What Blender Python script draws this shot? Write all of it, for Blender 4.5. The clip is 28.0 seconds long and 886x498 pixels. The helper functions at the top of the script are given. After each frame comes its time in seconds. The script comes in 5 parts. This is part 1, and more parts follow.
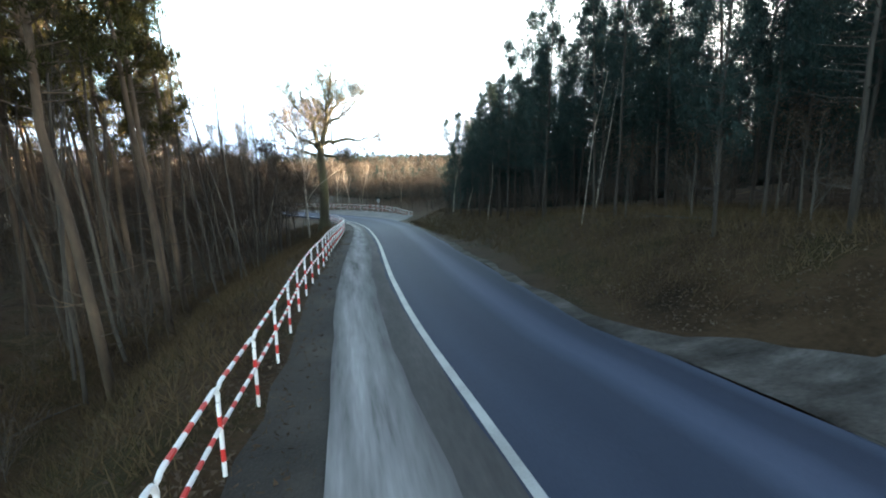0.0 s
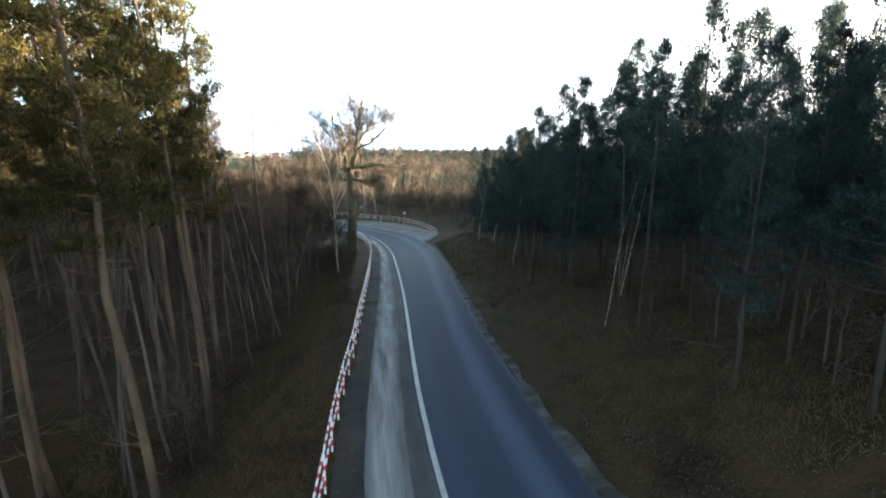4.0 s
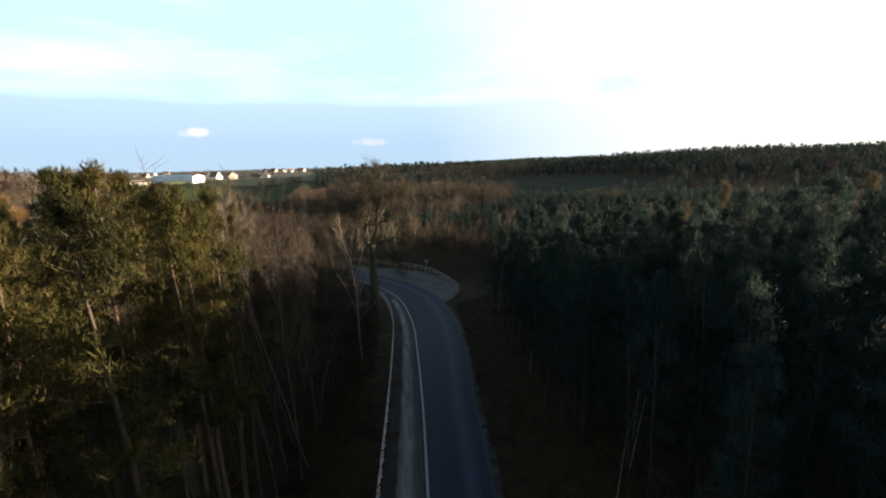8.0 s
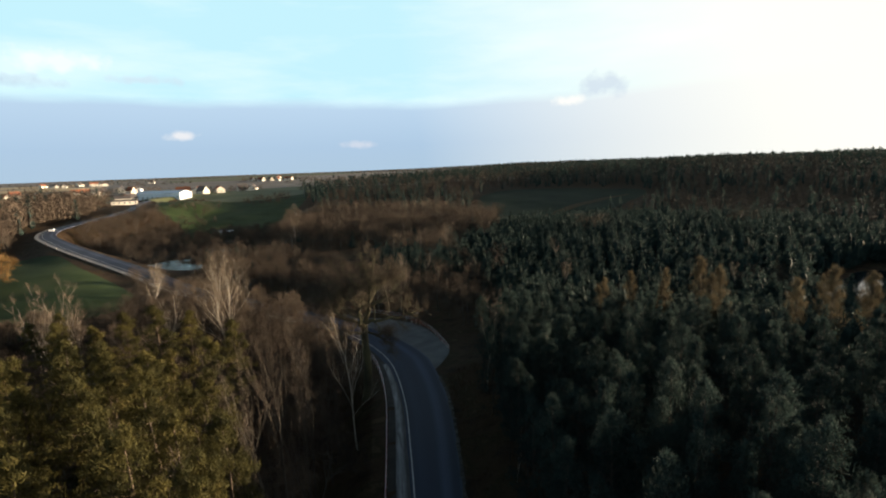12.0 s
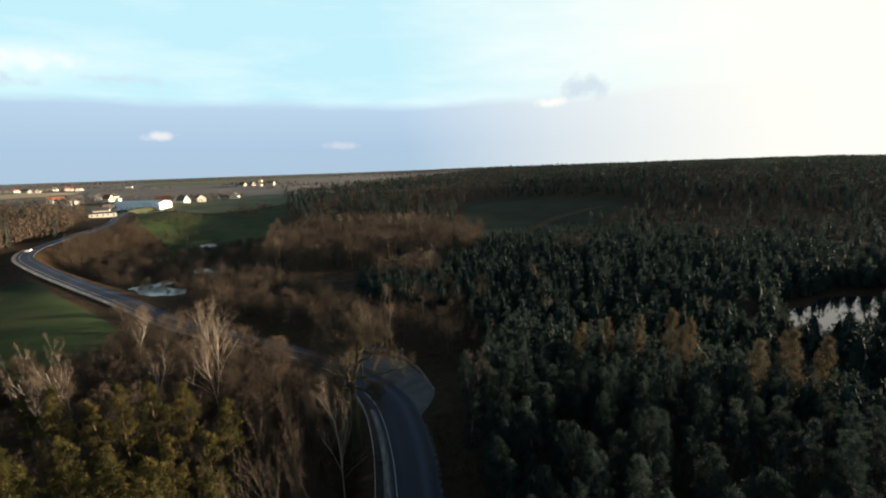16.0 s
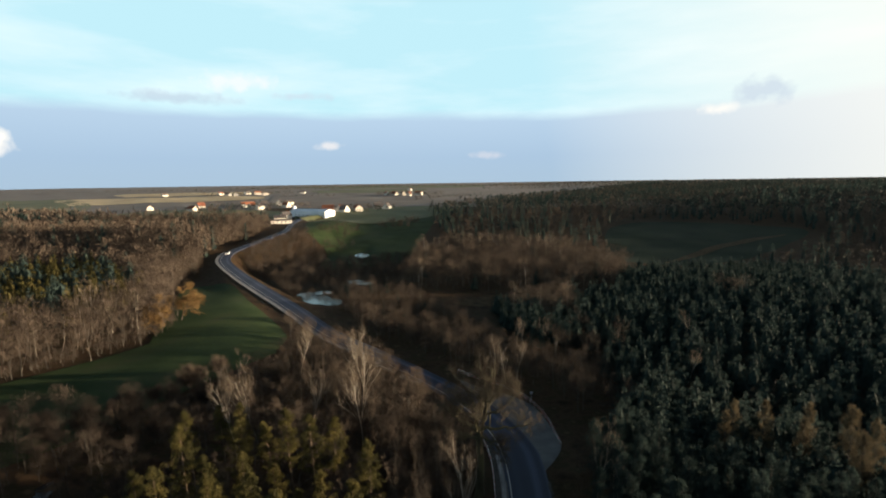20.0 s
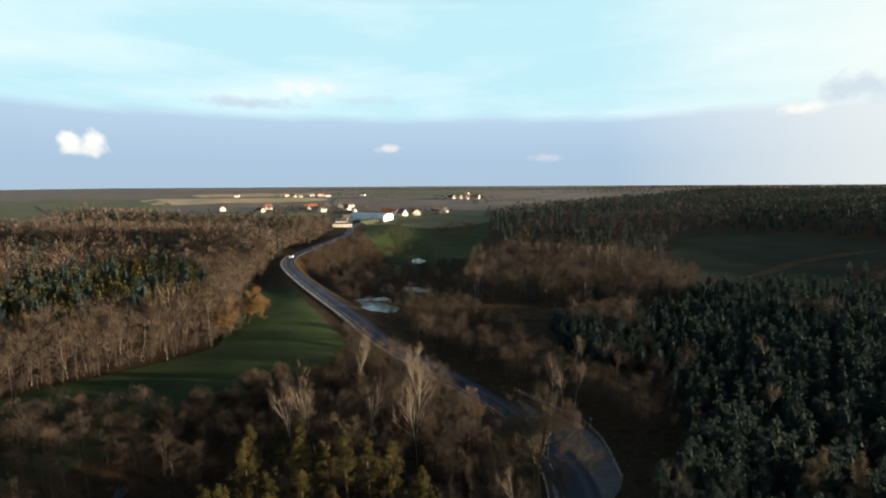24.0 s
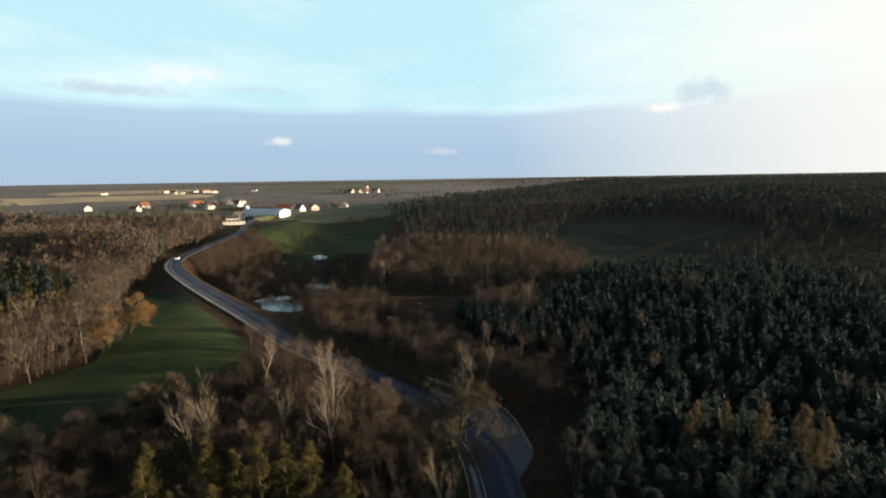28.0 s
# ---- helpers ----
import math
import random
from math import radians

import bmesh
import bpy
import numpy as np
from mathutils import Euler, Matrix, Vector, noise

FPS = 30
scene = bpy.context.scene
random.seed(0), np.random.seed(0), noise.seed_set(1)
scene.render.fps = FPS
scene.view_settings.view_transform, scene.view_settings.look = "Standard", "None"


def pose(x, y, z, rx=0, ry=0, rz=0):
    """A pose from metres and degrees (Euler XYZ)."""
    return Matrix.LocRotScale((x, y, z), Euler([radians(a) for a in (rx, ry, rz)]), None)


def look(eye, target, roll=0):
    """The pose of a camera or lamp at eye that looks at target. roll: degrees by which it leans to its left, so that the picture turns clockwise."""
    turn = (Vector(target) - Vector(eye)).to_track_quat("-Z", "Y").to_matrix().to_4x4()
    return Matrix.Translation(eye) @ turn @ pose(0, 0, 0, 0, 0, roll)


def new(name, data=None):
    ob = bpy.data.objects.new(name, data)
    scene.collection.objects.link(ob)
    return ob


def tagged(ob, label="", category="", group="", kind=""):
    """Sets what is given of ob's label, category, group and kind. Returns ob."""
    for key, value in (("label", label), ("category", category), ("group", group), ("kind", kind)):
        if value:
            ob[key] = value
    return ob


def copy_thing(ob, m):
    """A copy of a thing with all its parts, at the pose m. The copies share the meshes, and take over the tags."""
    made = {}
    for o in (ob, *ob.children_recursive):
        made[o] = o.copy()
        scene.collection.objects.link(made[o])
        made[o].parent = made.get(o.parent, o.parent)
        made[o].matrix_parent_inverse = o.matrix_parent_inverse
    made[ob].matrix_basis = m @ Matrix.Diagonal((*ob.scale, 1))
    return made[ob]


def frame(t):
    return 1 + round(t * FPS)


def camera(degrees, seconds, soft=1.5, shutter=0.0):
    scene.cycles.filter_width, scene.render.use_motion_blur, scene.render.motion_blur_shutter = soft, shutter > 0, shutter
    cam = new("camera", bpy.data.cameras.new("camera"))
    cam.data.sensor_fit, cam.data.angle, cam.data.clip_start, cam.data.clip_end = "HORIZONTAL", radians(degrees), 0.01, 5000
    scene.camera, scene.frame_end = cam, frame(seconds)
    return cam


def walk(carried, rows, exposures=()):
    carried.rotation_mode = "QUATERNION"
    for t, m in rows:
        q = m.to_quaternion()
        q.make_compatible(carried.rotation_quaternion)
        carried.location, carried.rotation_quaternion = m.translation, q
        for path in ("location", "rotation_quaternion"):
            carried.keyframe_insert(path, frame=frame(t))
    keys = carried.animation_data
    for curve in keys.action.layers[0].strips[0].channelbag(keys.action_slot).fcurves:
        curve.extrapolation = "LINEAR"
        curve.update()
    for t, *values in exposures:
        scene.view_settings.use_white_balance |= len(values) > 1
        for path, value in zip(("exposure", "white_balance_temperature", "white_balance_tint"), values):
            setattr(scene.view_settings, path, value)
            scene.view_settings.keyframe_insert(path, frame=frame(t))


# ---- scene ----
cam = camera(85.7, 28.0, soft=2.0)
PATH = [
    (0, (-0.474, 1.052, 3.515), (-0.063, 2.981, 3.182), -1.0),
    (0.5, (-0.4, 1.432, 3.931), (-0.002, 3.365, 3.604), -0.9),
    (1, (-0.402, 1.683, 4.338), (-0.006, 3.617, 4.018), -0.5),
    (1.5, (-0.379, 1.662, 4.698), (0.0, 3.601, 4.386), -0.2),
    (2, (-0.382, 1.499, 5.133), (-0.019, 3.442, 4.827), 0.0),
    (2.5, (-0.441, 1.505, 5.648), (-0.086, 3.45, 5.346), 0.3),
    (3, (-0.549, 1.316, 6.339), (-0.202, 3.263, 6.042), 0.8),
    (3.5, (-0.606, 1.287, 7.021), (-0.274, 3.225, 6.655), 1.2),
    (4, (-0.571, 1.198, 7.804), (-0.258, 3.14, 7.44), 0.4),
    (4.5, (-0.709, 0.968, 8.667), (-0.404, 2.912, 8.311), 0.9),
    (6.5, (-0.495, 0.529, 13.329), (-0.26, 2.481, 12.958), -1.8),
    (7, (-0.62, 0.886, 14.173), (-0.381, 2.838, 13.814), -0.9),
    (7.5, (-0.31, 1.097, 15.181), (-0.079, 3.052, 14.83), -1.1),
    (8, (0.09, 1.288, 16.116), (0.303, 3.248, 15.779), -1.6),
    (8.5, (0.248, 1.128, 17.286), (0.44, 3.091, 16.955), -2.0),
    (9, (0.41, 1.273, 18.548), (0.593, 3.238, 18.221), -2.2),
    (9.5, (0.477, 1.187, 19.989), (0.652, 3.153, 19.663), -2.3),
    (10, (0.564, 1.028, 21.329), (0.71, 2.996, 21.006), -2.4),
    (10.5, (0.534, 0.909, 22.685), (0.649, 2.88, 22.365), -2.2),
    (11, (0.603, 0.93, 23.99), (0.697, 2.903, 23.672), -2.3),
    (11.5, (0.526, 0.751, 25.234), (0.654, 2.722, 24.917), -2.2),
    (12, (0.301, 0.543, 26.727), (0.559, 2.499, 26.396), -2.1),
    (12.5, (0.069, 0.417, 27.909), (0.417, 2.358, 27.573), -1.9),
    (14.5, (-0.071, -0.199, 32.195), (0.255, 1.745, 31.86), -2.2),
    (15, (-0.08, -0.325, 32.962), (0.26, 1.618, 32.631), -2.2),
    (15.5, (0.088, -0.483, 33.951), (0.427, 1.46, 33.62), -2.3),
    (16, (0.217, -0.642, 34.849), (0.543, 1.303, 34.521), -2.0),
    (16.5, (0.241, -0.795, 35.755), (0.567, 1.151, 35.429), -1.9),
    (17, (0.044, -0.916, 36.59), (0.342, 1.036, 36.272), -1.7),
    (17.5, (0.654, -1.103, 37.421), (0.692, 0.874, 37.125), -1.4),
    (18, (1.508, -1.398, 38.347), (1.226, 0.564, 38.078), -1.2),
    (18.5, (1.912, -1.515, 39.323), (1.465, 0.417, 39.062), -0.8),
    (19, (1.641, -1.658, 40.223), (1.191, 0.273, 39.963), -0.6),
    (19.5, (1.163, -1.732, 41.117), (0.771, 0.212, 40.854), -0.6),
    (20, (0.605, -1.844, 42.024), (0.36, 0.122, 41.748), -0.8),
    (20.5, (-0.078, -2.004, 42.856), (-0.275, -0.034, 42.576), -0.7),
    (21, (-0.192, -1.829, 43.64), (-0.432, 0.137, 43.362), -0.6),
    (21.5, (-0.141, -1.789, 44.524), (-0.413, 0.173, 44.247), -0.5),
    (22, (-0.196, -1.696, 45.215), (-0.509, 0.26, 44.941), -0.4),
    (22.5, (-0.143, -1.414, 45.128), (-0.51, 0.533, 44.858), -0.3),
    (24.5, (-0.258, -0.409, 44.687), (-0.755, 1.51, 44.426), -0.3),
    (25, (-0.114, -0.299, 44.487), (-0.635, 1.615, 44.23), -0.2),
    (25.5, (-0.12, -0.265, 44.607), (-0.671, 1.64, 44.351), -0.0),
    (26, (0.05, -0.357, 44.576), (-0.537, 1.538, 44.324), -0.1),
    (26.5, (0.008, -0.438, 44.612), (-0.601, 1.451, 44.36), -0.0),
    (27, (-0.439, -0.585, 44.606), (-0.884, 1.347, 44.343), -0.4),
    (27.5, (-1.29, -0.797, 44.542), (-1.464, 1.174, 44.256), -0.8),
    (28, (-1.73, -0.825, 44.41), (-1.796, 1.152, 44.116), -0.9),
]
walk(cam, [(t, look(eye, target, roll)) for t, eye, target, roll in PATH], [(0, 3.98), (2, 3.97), (4.5, 3.6), (6.5, 2.1), (8, 1.6), (10, 1.36), (12, 1.25), (28, 1.2)])

# ---- world, sun ----
SUN_AZ, SUN_EL = 80.0, 4.6
world = bpy.data.worlds.new("world")
scene.world = world
world.use_nodes = True


def build_world():
    nt = world.node_tree
    nt.nodes.clear()
    N, L = nt.nodes.new, nt.links.new

    def math_(op, a, b=None, clamp=False):
        n = N("ShaderNodeMath")
        n.operation, n.use_clamp = op, clamp
        for i, v in enumerate((a, b)):
            if v is None:
                continue
            if isinstance(v, (int, float)):
                n.inputs[i].default_value = v
            else:
                L(v, n.inputs[i])
        return n.outputs[0]

    def ramp(v, stops):
        n = N("ShaderNodeValToRGB")
        e = n.color_ramp.elements
        while len(e) < len(stops):
            e.new(0.5)
        for el, (p, c) in zip(e, stops):
            el.position, el.color = p, (*c, 1) if len(c) == 3 else c
        L(v, n.inputs[0])
        return n.outputs[0]

    def mix(f, a, b):
        n = N("ShaderNodeMix")
        n.data_type = "RGBA"
        for s, v in ((n.inputs[0], f), (n.inputs[6], a), (n.inputs[7], b)):
            if isinstance(v, (int, float)):
                s.default_value = v
            elif isinstance(v, tuple):
                s.default_value = (*v, 1)
            else:
                L(v, s)
        return n.outputs[2]

    tc = N("ShaderNodeTexCoord")
    sep = N("ShaderNodeSeparateXYZ")
    L(tc.outputs["Generated"], sep.inputs[0])
    z = sep.outputs[2]
    sky = N("ShaderNodeTexSky")
    sky.sky_type, sky.sun_disc = "NISHITA", False
    sky.sun_elevation, sky.sun_rotation = radians(SUN_EL), radians(SUN_AZ)
    sky.air_density, sky.dust_density, sky.ozone_density = 1.0, 1.2, 1.5
    # sky glow painted 13 degrees past the sun: a direction's nearness to its middle
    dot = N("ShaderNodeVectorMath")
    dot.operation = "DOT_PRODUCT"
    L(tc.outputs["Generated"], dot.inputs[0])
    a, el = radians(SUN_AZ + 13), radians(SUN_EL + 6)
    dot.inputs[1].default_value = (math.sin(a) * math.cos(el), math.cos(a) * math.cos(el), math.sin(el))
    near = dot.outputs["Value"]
    # stretched noise for the cloud streaks
    mp = N("ShaderNodeMapping")
    mp.inputs["Scale"].default_value = (1.0, 1.0, 5.0)
    L(tc.outputs["Generated"], mp.inputs[0])
    n1 = N("ShaderNodeTexNoise")
    n1.inputs["Scale"].default_value, n1.inputs["Detail"].default_value, n1.inputs["Roughness"].default_value = 2.6, 7.0, 0.55
    L(mp.outputs[0], n1.inputs[0])
    n2 = N("ShaderNodeTexNoise")
    n2.inputs["Scale"].default_value, n2.inputs["Detail"].default_value = 1.3, 4.0
    L(tc.outputs["Generated"], n2.inputs[0])
    thin = ramp(n1.outputs[0], [(0.42, (0, 0, 0)), (0.72, (1, 1, 1))])
    # the high sky: pale cyan veiled with thin cloud
    nish = N("ShaderNodeVectorMath")
    nish.operation = "SCALE"
    L(sky.outputs[0], nish.inputs[0])
    nish.inputs["Scale"].default_value = 0.06
    high = mix(0.85, nish.outputs[0], SKY_HIGH)
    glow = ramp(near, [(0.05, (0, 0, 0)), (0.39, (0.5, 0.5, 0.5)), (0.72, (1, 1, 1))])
    high = mix(math_("MULTIPLY", thin, 0.75), high, SKY_VEIL)
    # the long bank of grey cloud over the horizon
    edge = math_("ADD", z, math_("MULTIPLY", math_("SUBTRACT", n2.outputs[0], 0.5), 0.05))
    edge = math_("ADD", edge, math_("MULTIPLY", math_("SUBTRACT", n1.outputs[0], 0.5), 0.035))
    bank = ramp(edge, [(0.0, (1, 1, 1)), (0.126, (1, 1, 1)), (0.144, (0, 0, 0))])
    low = ramp(z, [(0.0, SKY_HAZE), (0.05, SKY_BANK), (0.14, SKY_BANK_TOP)])
    col = mix(bank, high, low)
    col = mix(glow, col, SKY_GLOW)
    # small cumulus heads on the bank
    n3 = N("ShaderNodeTexNoise")
    n3.inputs["Scale"].default_value, n3.inputs["Detail"].default_value = 7.0, 5.0
    L(tc.outputs["Generated"], n3.inputs[0])
    puff = ramp(n3.outputs[0], [(0.72, (0, 0, 0)), (0.80, (1, 1, 1))])
    belt = ramp(z, [(0.035, (0, 0, 0)), (0.06, (1, 1, 1)), (0.09, (1, 1, 1)), (0.11, (0, 0, 0))])
    pm = N("ShaderNodeMix")
    pm.data_type = "RGBA"
    pm.blend_type = "MULTIPLY"
    pm.inputs[0].default_value = 1
    L(puff, pm.inputs[6])
    L(belt, pm.inputs[7])
    col = mix(math_("MULTIPLY", pm.outputs[2], 0.7), col, SKY_PUFF)
    # single clouds: the bright heads over the fields and the grey one towards the sun
    wob = N("ShaderNodeTexNoise")
    wob.inputs["Scale"].default_value, wob.inputs["Detail"].default_value = 38.0, 5.0
    L(tc.outputs["Generated"], wob.inputs[0])
    for (az, el, wide, tall, colour, amount) in CLOUDS:
        d = (math.sin(radians(az)) * math.cos(radians(el)), math.cos(radians(az)) * math.cos(radians(el)), math.sin(radians(el)))
        sb = N("ShaderNodeVectorMath")
        sb.operation = "SUBTRACT"
        L(tc.outputs["Generated"], sb.inputs[0])
        sb.inputs[1].default_value = d
        sc = N("ShaderNodeVectorMath")
        sc.operation = "MULTIPLY"
        L(sb.outputs[0], sc.inputs[0])
        sc.inputs[1].default_value = (1 / radians(wide), 1 / radians(wide), 1 / radians(tall))
        lg = N("ShaderNodeVectorMath")
        lg.operation = "LENGTH"
        L(sc.outputs[0], lg.inputs[0])
        v = math_("ADD", lg.outputs["Value"], math_("MULTIPLY", math_("SUBTRACT", wob.outputs[0], 0.5), 1.9))
        col = mix(math_("MULTIPLY", ramp(v, [(0.35, (1, 1, 1)), (1.0, (0, 0, 0))]), amount), col, colour)
    # the sky deepens towards the zenith
    top = ramp(z, [(0.33, (0, 0, 0)), (0.50, (1, 1, 1))])
    deep = N("ShaderNodeVectorMath")
    deep.operation = "MULTIPLY"
    L(sky.outputs[0], deep.inputs[0])
    deep.inputs[1].default_value = (0.088, 0.104, 0.130)
    col = mix(math_("MULTIPLY", top, 0.96), col, deep.outputs[0])
    bg = N("ShaderNodeBackground")
    bg.inputs[1].default_value = SKY_POWER
    L(col, bg.inputs[0])
    out = N("ShaderNodeOutputWorld")
    L(bg.outputs[0], out.inputs[0])


SKY_HIGH, SKY_VEIL = (0.70, 1.10, 1.22), (0.95, 1.12, 1.16)
SKY_HAZE, SKY_BANK, SKY_BANK_TOP = (0.46, 0.62, 0.78), (0.46, 0.63, 0.82), (0.56, 0.74, 0.93)
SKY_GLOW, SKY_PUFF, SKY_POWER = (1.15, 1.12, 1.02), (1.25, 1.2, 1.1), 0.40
CLOUDS = [(-51.2, 4.2, 1.0, 1.2, (1.25, 1.2, 1.1), 0.95), (-49.5, 4.3, 1.0, 1.35, (1.25, 1.2, 1.1), 0.95), (-50.3, 3.5, 2.1, 0.75, (1.1, 1.08, 1.04), 0.8), (-20.0, 4.3, 1.9, 0.6, (1.0, 0.98, 0.98), 0.8), (-1.8, 3.1, 2.4, 0.5, (0.8, 0.82, 0.9), 0.6),
          (26.1, 8.3, 2.6, 1.5, (0.68, 0.78, 0.90), 0.75), (22.4, 6.9, 1.8, 0.7, (1.15, 1.12, 1.05), 0.8), (-29.4, 10.8, 4.2, 1.1, (1.05, 1.08, 1.1), 0.75), (-35.0, 8.9, 6.0, 0.7, (0.60, 0.70, 0.84), 0.6), (-23.0, 9.6, 4.0, 0.5, (0.72, 0.80, 0.92), 0.5)]
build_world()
sun = new("sun", bpy.data.lights.new("sun", "SUN"))
sun.data.energy, sun.data.angle, sun.data.color = 7.5, radians(0.6), (1.0, 0.79, 0.56)
_a, _e = radians(SUN_AZ), radians(SUN_EL)
sun.matrix_world = look((300 * math.sin(_a) * math.cos(_e), 300 * math.cos(_a) * math.cos(_e), 300 * math.sin(_e)), (0, 0, 0))


# ---- materials ----
def material(name, stops, scale=3.0, rough=0.9, bump=0.3, fine=40.0, per_object=0.0, island=0.0, leaf=0.0, metal=0.0, stretch=(1, 1, 1), world_space=True, across=None, gloss=0):
    """Colour stops spread by coarse and fine noise, with relief; per_object and island vary the tone from piece to piece."""
    m = bpy.data.materials.new(name)
    m.use_nodes = True
    nt = m.node_tree
    N, L = nt.nodes.new, nt.links.new
    b = nt.nodes["Principled BSDF"]
    b.inputs["Roughness"].default_value, b.inputs["Metallic"].default_value = rough, metal
    b.inputs["Specular IOR Level"].default_value = 0.08 if leaf or gloss < 0 else 0.18 if gloss > 0 else 0.3
    geo, tc = N("ShaderNodeNewGeometry"), N("ShaderNodeTexCoord")
    mp = N("ShaderNodeMapping")
    mp.inputs["Scale"].default_value = stretch
    L(geo.outputs["Position"] if world_space else tc.outputs["Object"], mp.inputs[0])
    n1, n2 = N("ShaderNodeTexNoise"), N("ShaderNodeTexNoise")
    n1.inputs["Scale"].default_value, n1.inputs["Detail"].default_value = 1 / scale, 5
    n2.inputs["Scale"].default_value, n2.inputs["Detail"].default_value = fine, 3
    for n in (n1, n2):
        L(mp.outputs[0], n.inputs[0])
    add = N("ShaderNodeMath")
    add.operation = "MULTIPLY_ADD"
    L(n2.outputs[0], add.inputs[0])
    add.inputs[1].default_value = 0.45
    sub = N("ShaderNodeMath")
    sub.operation = "MULTIPLY_ADD"
    L(n1.outputs[0], sub.inputs[0])
    sub.inputs[1].default_value, sub.inputs[2].default_value = 1.5, -0.47
    L(sub.outputs[0], add.inputs[2])
    last = add.outputs[0]
    for amount, socket in ((per_object, "o"), (island, "i")):
        if amount:
            src = N("ShaderNodeObjectInfo").outputs["Random"] if socket == "o" else geo.outputs["Random Per Island"]
            k = N("ShaderNodeMath")
            k.operation = "MULTIPLY_ADD"
            L(src, k.inputs[0])
            k.inputs[1].default_value = amount
            j = N("ShaderNodeMath")
            j.operation = "SUBTRACT"
            L(last, j.inputs[0])
            j.inputs[1].default_value = amount / 2
            L(j.outputs[0], k.inputs[2])
            last = k.outputs[0]
    r = N("ShaderNodeValToRGB")
    e = r.color_ramp.elements
    while len(e) < len(stops):
        e.new(0.5)
    for i, (el, c) in enumerate(zip(e, stops)):
        el.position, el.color = 0.15 + 0.7 * i / max(1, len(stops) - 1), (*c, 1)
    L(last, r.inputs[0])
    colour = r.outputs[0]
    if across:
        # wear along the strip: how far a point lies between its two edges
        at = N("ShaderNodeAttribute")
        at.attribute_name = "across"
        wob = N("ShaderNodeMath")
        wob.operation = "MULTIPLY_ADD"
        L(n1.outputs[0], wob.inputs[0])
        wob.inputs[1].default_value = 0.12
        sh = N("ShaderNodeMath")
        sh.operation = "SUBTRACT"
        L(at.outputs["Fac"], sh.inputs[0])
        sh.inputs[1].default_value = 0.06
        L(sh.outputs[0], wob.inputs[2])
        r2 = N("ShaderNodeValToRGB")
        e2 = r2.color_ramp.elements
        while len(e2) < len(across):
            e2.new(0.5)
        for el, (p, c) in zip(e2, across):
            el.position, el.color = p, (*(v / 2 for v in c), 1)
        L(wob.outputs[0], r2.inputs[0])
        mm = N("ShaderNodeVectorMath")
        mm.operation = "MULTIPLY"
        L(colour, mm.inputs[0])
        L(r2.outputs[0], mm.inputs[1])
        sc = N("ShaderNodeVectorMath")
        sc.operation = "SCALE"
        sc.inputs["Scale"].default_value = 2.0
        L(mm.outputs[0], sc.inputs[0])
        colour = sc.outputs[0]
    L(colour, b.inputs["Base Color"])
    if bump:
        bp = N("ShaderNodeBump")
        bp.inputs["Strength"].default_value, bp.inputs["Distance"].default_value = bump, 0.03
        L(n2.outputs[0], bp.inputs["Height"])
        L(bp.outputs[0], b.inputs["Normal"])
    if leaf:
        tr = N("ShaderNodeBsdfTranslucent")
        L(r.outputs[0], tr.inputs[0])
        mx = N("ShaderNodeMixShader")
        mx.inputs[0].default_value = leaf
        L(b.outputs[0], mx.inputs[1])
        L(tr.outputs[0], mx.inputs[2])
        L(mx.outputs[0], nt.nodes["Material Output"].inputs[0])
    return m


M = {}
M["litter"] = material("litter", [(0.016, 0.010, 0.006), (0.033, 0.020, 0.011), (0.052, 0.032, 0.017), (0.026, 0.021, 0.009), (0.084, 0.054, 0.029)], 3, fine=7, bump=0.9, gloss=-1)
M["asphalt"] = material("asphalt", [(0.028, 0.037, 0.058), (0.036, 0.046, 0.073), (0.047, 0.059, 0.090)], 6, rough=0.78, gloss=1, fine=60, stretch=(1, 0.15, 1), across=[(0, (0.9, 0.9, 0.9)), (0.12, (0.8, 0.8, 0.82)), (0.3, (1.05, 1.05, 1.05)), (0.45, (0.88, 0.88, 0.9)), (0.60, (0.95, 0.95, 0.95)), (0.70, (1.75, 1.72, 1.68)), (0.77, (1.55, 1.5, 1.48)), (0.84, (0.9, 0.9, 0.92)), (0.93, (0.8, 0.8, 0.8)), (1.0, (1.7, 1.6, 1.5))])
M["concrete"] = material("concrete", [(0.09, 0.087, 0.085), (0.17, 0.166, 0.163), (0.22, 0.216, 0.213), (0.29, 0.285, 0.28)], 0.45, fine=11, gloss=-1, stretch=(1.5, 0.13, 1), across=[(0, (0.65, 0.65, 0.65)), (0.12, (0.95, 0.95, 0.95)), (0.4, (1.25, 1.25, 1.25)), (0.7, (1.05, 1.05, 1.05)), (1.0, (0.55, 0.55, 0.55))])
M["tar"] = material("tar", [(0.008, 0.009, 0.012), (0.014, 0.016, 0.021), (0.022, 0.025, 0.032)], 0.3, rough=0.6, fine=30)
M["verge"] = material("verge", [(0.020, 0.017, 0.015), (0.036, 0.031, 0.026), (0.058, 0.049, 0.040)], 1.5, fine=25, bump=0.6)
M["shoulder"] = material("shoulder", [(0.040, 0.038, 0.037), (0.062, 0.058, 0.056), (0.095, 0.088, 0.083)], 0.9, fine=14, bump=0.5, stretch=(1, 0.2, 1))
M["gravel"] = material("gravel", [(0.075, 0.075, 0.075), (0.11, 0.11, 0.108), (0.15, 0.148, 0.14)], 2.5, fine=20, bump=0.6)
M["sand"] = material("sand", [(0.025, 0.021, 0.018), (0.049, 0.044, 0.039), (0.078, 0.071, 0.064), (0.118, 0.110, 0.101)], 1.1, fine=9, bump=0.8, gloss=-1, stretch=(0.8, 1.6, 1))
